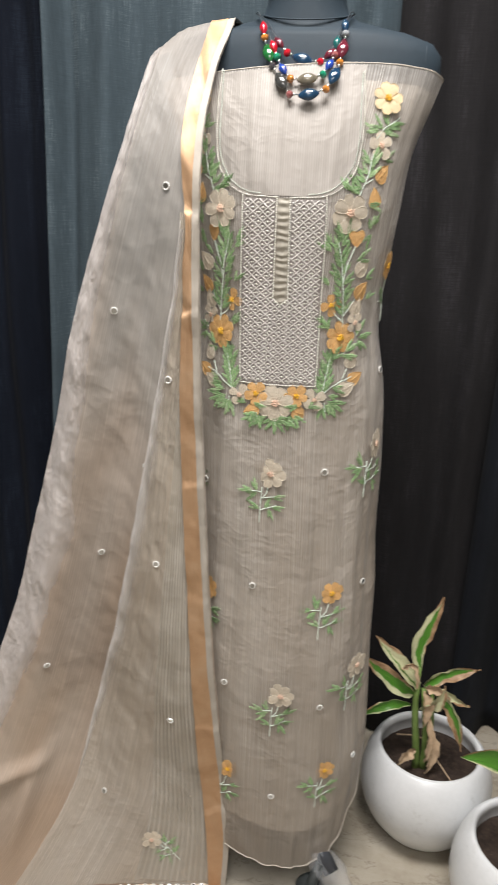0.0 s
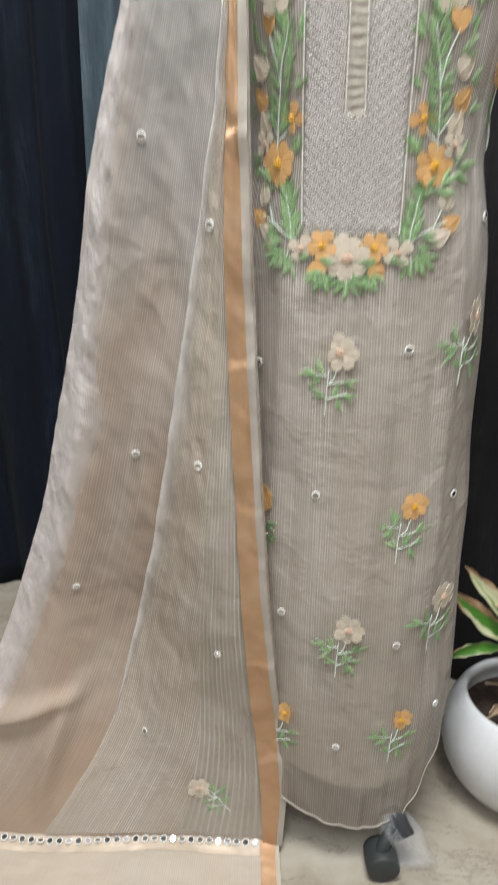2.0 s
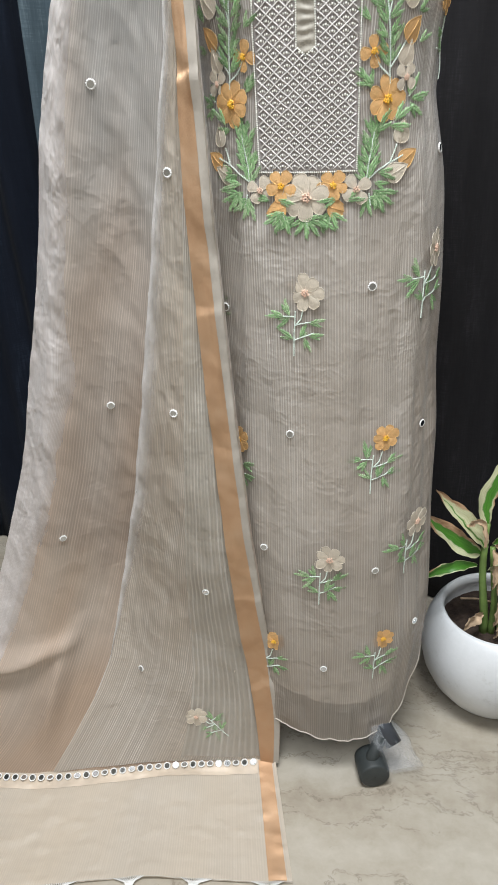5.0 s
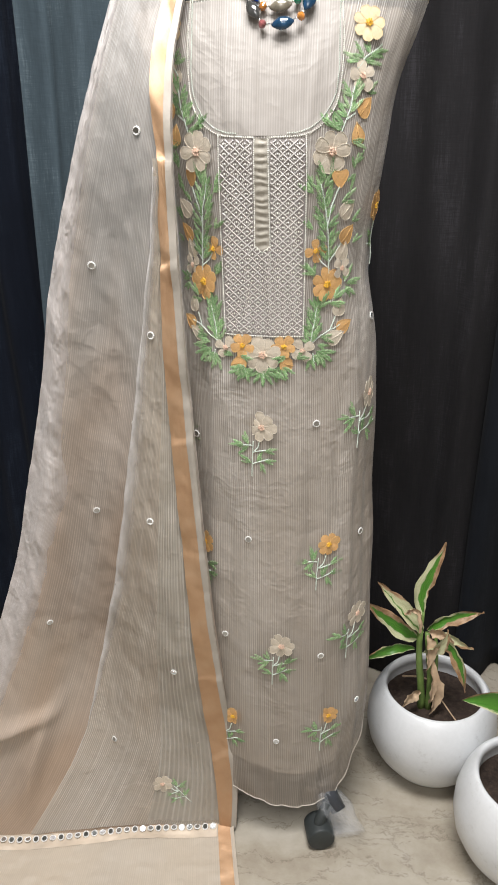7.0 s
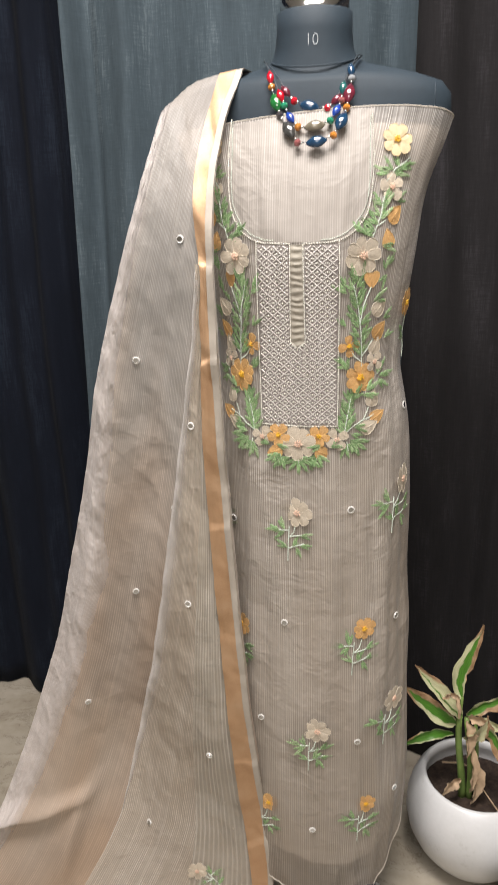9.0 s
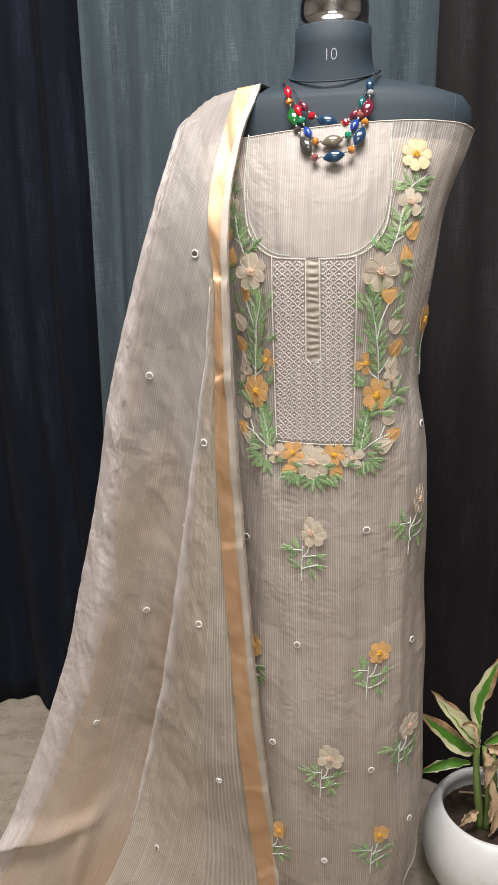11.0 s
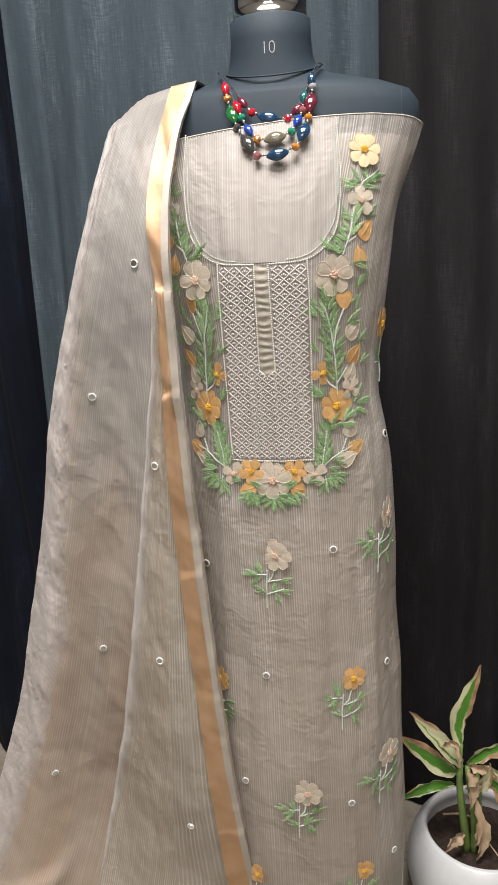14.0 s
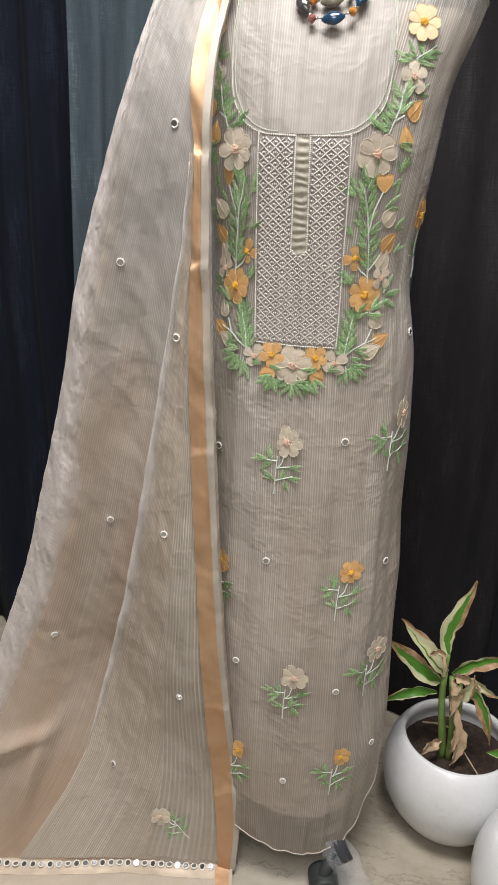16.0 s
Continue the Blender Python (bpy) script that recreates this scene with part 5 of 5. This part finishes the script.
part("castor_fork", bm, M_RUBBER, stand, "black castor fork")


def wrap_point(a, t):
    p = Vector((-0.030, 0.030, 0.128)).lerp(Vector((0.050, -0.040, 0.030)), t)
    r = (0.020 + 0.010 * t) * (1 + 0.35 * wrinkle(math.cos(a) * 2, math.sin(a) * 2, t * 4))
    return p + Vector((r * math.cos(a), 0.6 * r * math.cos(a + 1), r * math.sin(a) * 0.8))


bm = sheet(wrap_point, np.linspace(0, 2 * math.pi, 30), np.linspace(0, 1, 16))
part("plastic_wrap", bm, M_PLASTIC, stand, "crinkled clear plastic film")


# ---- embroidery on the dupatta ----
def d_front(x, z, lift=0.0):
    """The point on the front of the veil over (x, z)."""
    if x > d_fold(z) + 0.002 and z < 1.19:
        p = d_over((x - d_fold(z)) / (d_right(z) - d_fold(z)), z)
    else:
        p = d_point((x - d_left(z)) / (d_right(z) - d_left(z)), z)
    return p - Vector((0, lift, 0))


def d_frame(x, z, lift=0.0008, turn=0.0):
    e = 0.003
    p = d_front(x, z)
    tx, tz = (d_front(x + e, z) - d_front(x - e, z)).normalized(), (d_front(x, z + e) - d_front(x, z - e)).normalized()
    n = tx.cross(tz).normalized()
    if n.y > 0:
        n = -n
    tz = n.cross(tx).normalized()
    return Matrix.Translation(p + n * lift) @ Matrix((tx, tz, n)).transposed().to_4x4() @ Matrix.Rotation(turn, 4, "Z")


for x, z in ((-0.1497, 1.2210), (-0.2269, 1.0572), (-0.2980, 0.8772), (-0.1917, 0.8213), (-0.1680, 0.6780), (-0.1481, 0.3845), (-0.1459, 0.9688), (-0.2705, 0.6636), (-0.2420, 0.5319), (-0.3633, 0.4556), (-0.2745, 0.1921), (-0.3600, 0.6882)):
    mirror(d_frame(x, z, 0.0010), dupatta, None, 0.3 * math.sin(70 * x))
sprig(d_frame, d_front, -0.1850, 0.1120, "cream", dupatta, 0.80, 0.75, -1)

# a close row of mirrors where the veil is joined to its silk end
for k in range(42):
    s = 0.945 - 0.0218 * k
    if s < 0.02:
        break
    p = row_line(s)
    m = Matrix.Translation(p + Vector((0, -0.003, 0.0045))) @ Matrix.Rotation(radians(14 + 20 * math.sin(k * 2.1)), 4, "X")
    mirror(m, dupatta, ME_ROW_RING, 0.16 * math.sin(5.1 * k))

# knotted thread tassels along the end of the silk
def tassel(s, seed):
    rnd = random.Random(seed)
    bm = bmesh.new()
    edge = [pallu_point(s + d, 0.995) + Vector((0, 0, 0.001)) for d in np.linspace(-0.030, 0.030, 13)]
    knot = pallu_point(s + rnd.uniform(-0.008, 0.008), 1.0) + Vector((0, -0.020, 0.0))
    knot.z = 0.0045
    for p in edge:
        sag = p.lerp(knot, 0.5) + Vector((0.15 * (knot.x - p.x), 0.004, 0.0015 * rnd.random()))
        tube([p, sag, knot], 0.0007, bm, 4)
    ball(bm, knot, 0.0034, 8, 5, (1, 1.3, 0.9))
    for k in range(14):
        end = knot + Vector((rnd.uniform(-0.010, 0.010), -0.038 * rnd.uniform(0.7, 1.1), 0))
        end.z = 0.0012
        tube([knot, knot.lerp(end, 0.5) + Vector((rnd.uniform(-0.002, 0.002), 0, 0)), end], 0.0006, bm, 4)
    return part("tassel", bm, M_RING, dupatta, "white knotted thread tassel")


for k in range(7):
    tassel(0.955 - 0.134 * k, k)
bm = tube([pallu_point(q, 0.995) + Vector((0, 0, 0.0008)) for q in np.linspace(0, 1, 120)], 0.0006, None, 5)
part("end_hem", bm, M_THREAD, dupatta, "pale hem at the end of the silk")
bm = tube([d_hang(0.0, v) for v in np.linspace(0, 1.4, 240)], 0.0006, None, 5)
part("outer_hem", bm, M_HEM, dupatta, "pale rolled hem")
bm = tube([d_over(0.0, z) for z in np.linspace(0.14, 1.18, 160)], 0.0005, None, 5)
part("fold_hem", bm, M_HEM, dupatta, "pale folded edge")


# ---- the necklace ----
necklace = thing("necklace", "three-strand necklace of coloured glass beads on the form's chest", "necklace", (0.01, 0.02, 1.36))
N0 = necklace.location.copy()
OUTER = [("red", "long"), ("amber", "round"), ("green", "oval"), ("smoke", "round"), ("grey", "oval"), ("mauve", "round"), ("navy", "oval"), ("amber", "round"), ("navy", "oval"), ("amber", "round"), ("maroon", "oval"), ("crystal", "round"), ("navy", "long")]
OUTER_AT = [(-0.0422, 0.0287, 1.4175), (-0.0395, 0.0225, 1.4050), (-0.0330, 0.0130, 1.3860), (-0.0262, 0.0028, 1.3697), (-0.0131, -0.0110, 1.3507), (-0.0010, -0.0187, 1.3344), (0.0230, -0.0195, 1.3348), (0.0439, -0.0158, 1.3417),
            (0.0530, -0.0068, 1.3586), (0.0582, 0.0055, 1.3750), (0.0604, 0.0150, 1.3925), (0.0627, 0.0254, 1.4107), (0.0614, 0.0300, 1.4208)]
MIDDLE = [("red", "long"), ("emerald", "round"), ("blue", "long"), ("amber", "round"), ("taupe", "oval"), ("emerald", "round"), ("blue", "long"), ("mauve", "round"), ("teal", "long")]
MIDDLE_AT = [(-0.0269, 0.0137, 1.3934), (-0.0210, 0.0080, 1.3807), (-0.0124, -0.0010, 1.3659), (-0.0012, -0.0094, 1.3536), (0.0195, -0.0094, 1.3537), (0.0387, -0.0063, 1.3595), (0.0458, 0.0025, 1.3721), (0.0512, 0.0100, 1.3839), (0.0526, 0.0179, 1.3997)]
INNER = [("maroon", "long"), ("red", "round"), ("navy", "oval"), ("red", "round"), ("maroon", "long")]
INNER_AT = [(-0.0205, 0.0173, 1.3986), (-0.0089, 0.0111, 1.3861), (0.0108, 0.0083, 1.3790), (0.0339, 0.0070, 1.3757), (0.0449, 0.0108, 1.3856)]


def bead_mesh(kind):
    bm = bmesh.new()
    if kind == "round":
        # faceted, a little flat
        ball(bm, (0, 0, 0), 0.0052, 9, 6, (1, 1, 0.85))
    else:
        half, r = (0.0142, 0.0076) if kind == "oval" else (0.0102, 0.0050)
        prof = [(r * max(0.12, math.sin(math.pi * t) ** (0.8 if kind == "oval" else 0.95)), half * (2 * t - 1)) for t in np.linspace(0.03, 0.97, 13)]
        _, rings = lathe(prof, 16, (0, 0, 0), bm, 0.62 if kind == "oval" else 0.8)
        bm.faces.new(rings[0][::-1])
        bm.faces.new(rings[-1])
    return bm


MADE = {}
bm = bmesh.new()
ball(bm, (0, 0, 0), 0.0019, 10, 7)
ME_SPACER = shared("silver_bead", bm, (M_SILVER,))
for beads, places in ((OUTER, OUTER_AT), (MIDDLE, MIDDLE_AT), (INNER, INNER_AT)):
    pts = [Vector(p) for p in places]
    for k, ((colour, kind), p) in enumerate(zip(beads, pts)):
        d = (pts[min(k + 1, len(pts) - 1)] - pts[max(k - 1, 0)]).normalized()
        if (colour, kind) not in MADE:
            MADE[colour, kind] = shared("bead", bead_mesh(kind), (BEAD[colour],))
            if kind == "round":
                me = MADE[colour, kind]
                me.polygons.foreach_set("use_smooth", [False] * len(me.polygons))
        face = Vector((0, -1, 0.35))
        side = d.cross(face).normalized()
        m = Matrix((side, d.cross(side).normalized(), d)).transposed().to_4x4()
        put("bead", MADE[colour, kind], Matrix.Translation(p - N0) @ m, necklace, colour + " glass bead")
    size = {"round": 0.0040, "oval": 0.0125, "long": 0.0085}
    for (a, ka), (b, kb) in zip(zip(pts, beads), zip(pts[1:], beads[1:])):
        ra, rb = size[ka[1]], size[kb[1]]
        t = ra / (ra + rb)
        put("silver_bead", ME_SPACER, Matrix.Translation(a.lerp(b, t) - N0), necklace)
    side_l = [pts[0].lerp(Vector((-0.060, 0.088, 1.446)), t) + Vector((0, -0.010 * math.sin(math.pi * t), 0.006 * math.sin(math.pi * t))) for t in np.linspace(0, 1, 8)]
    side_r = [pts[-1].lerp(Vector((0.072, 0.088, 1.446)), t) + Vector((0, -0.010 * math.sin(math.pi * t), 0.006 * math.sin(math.pi * t))) for t in np.linspace(0, 1, 8)]
    bm = tube([p - N0 for p in side_l[::-1] + pts[1:-1] + side_r], 0.0006, None, 6)
    part("cord", bm, M_NYLON, necklace, "thin dark cord")
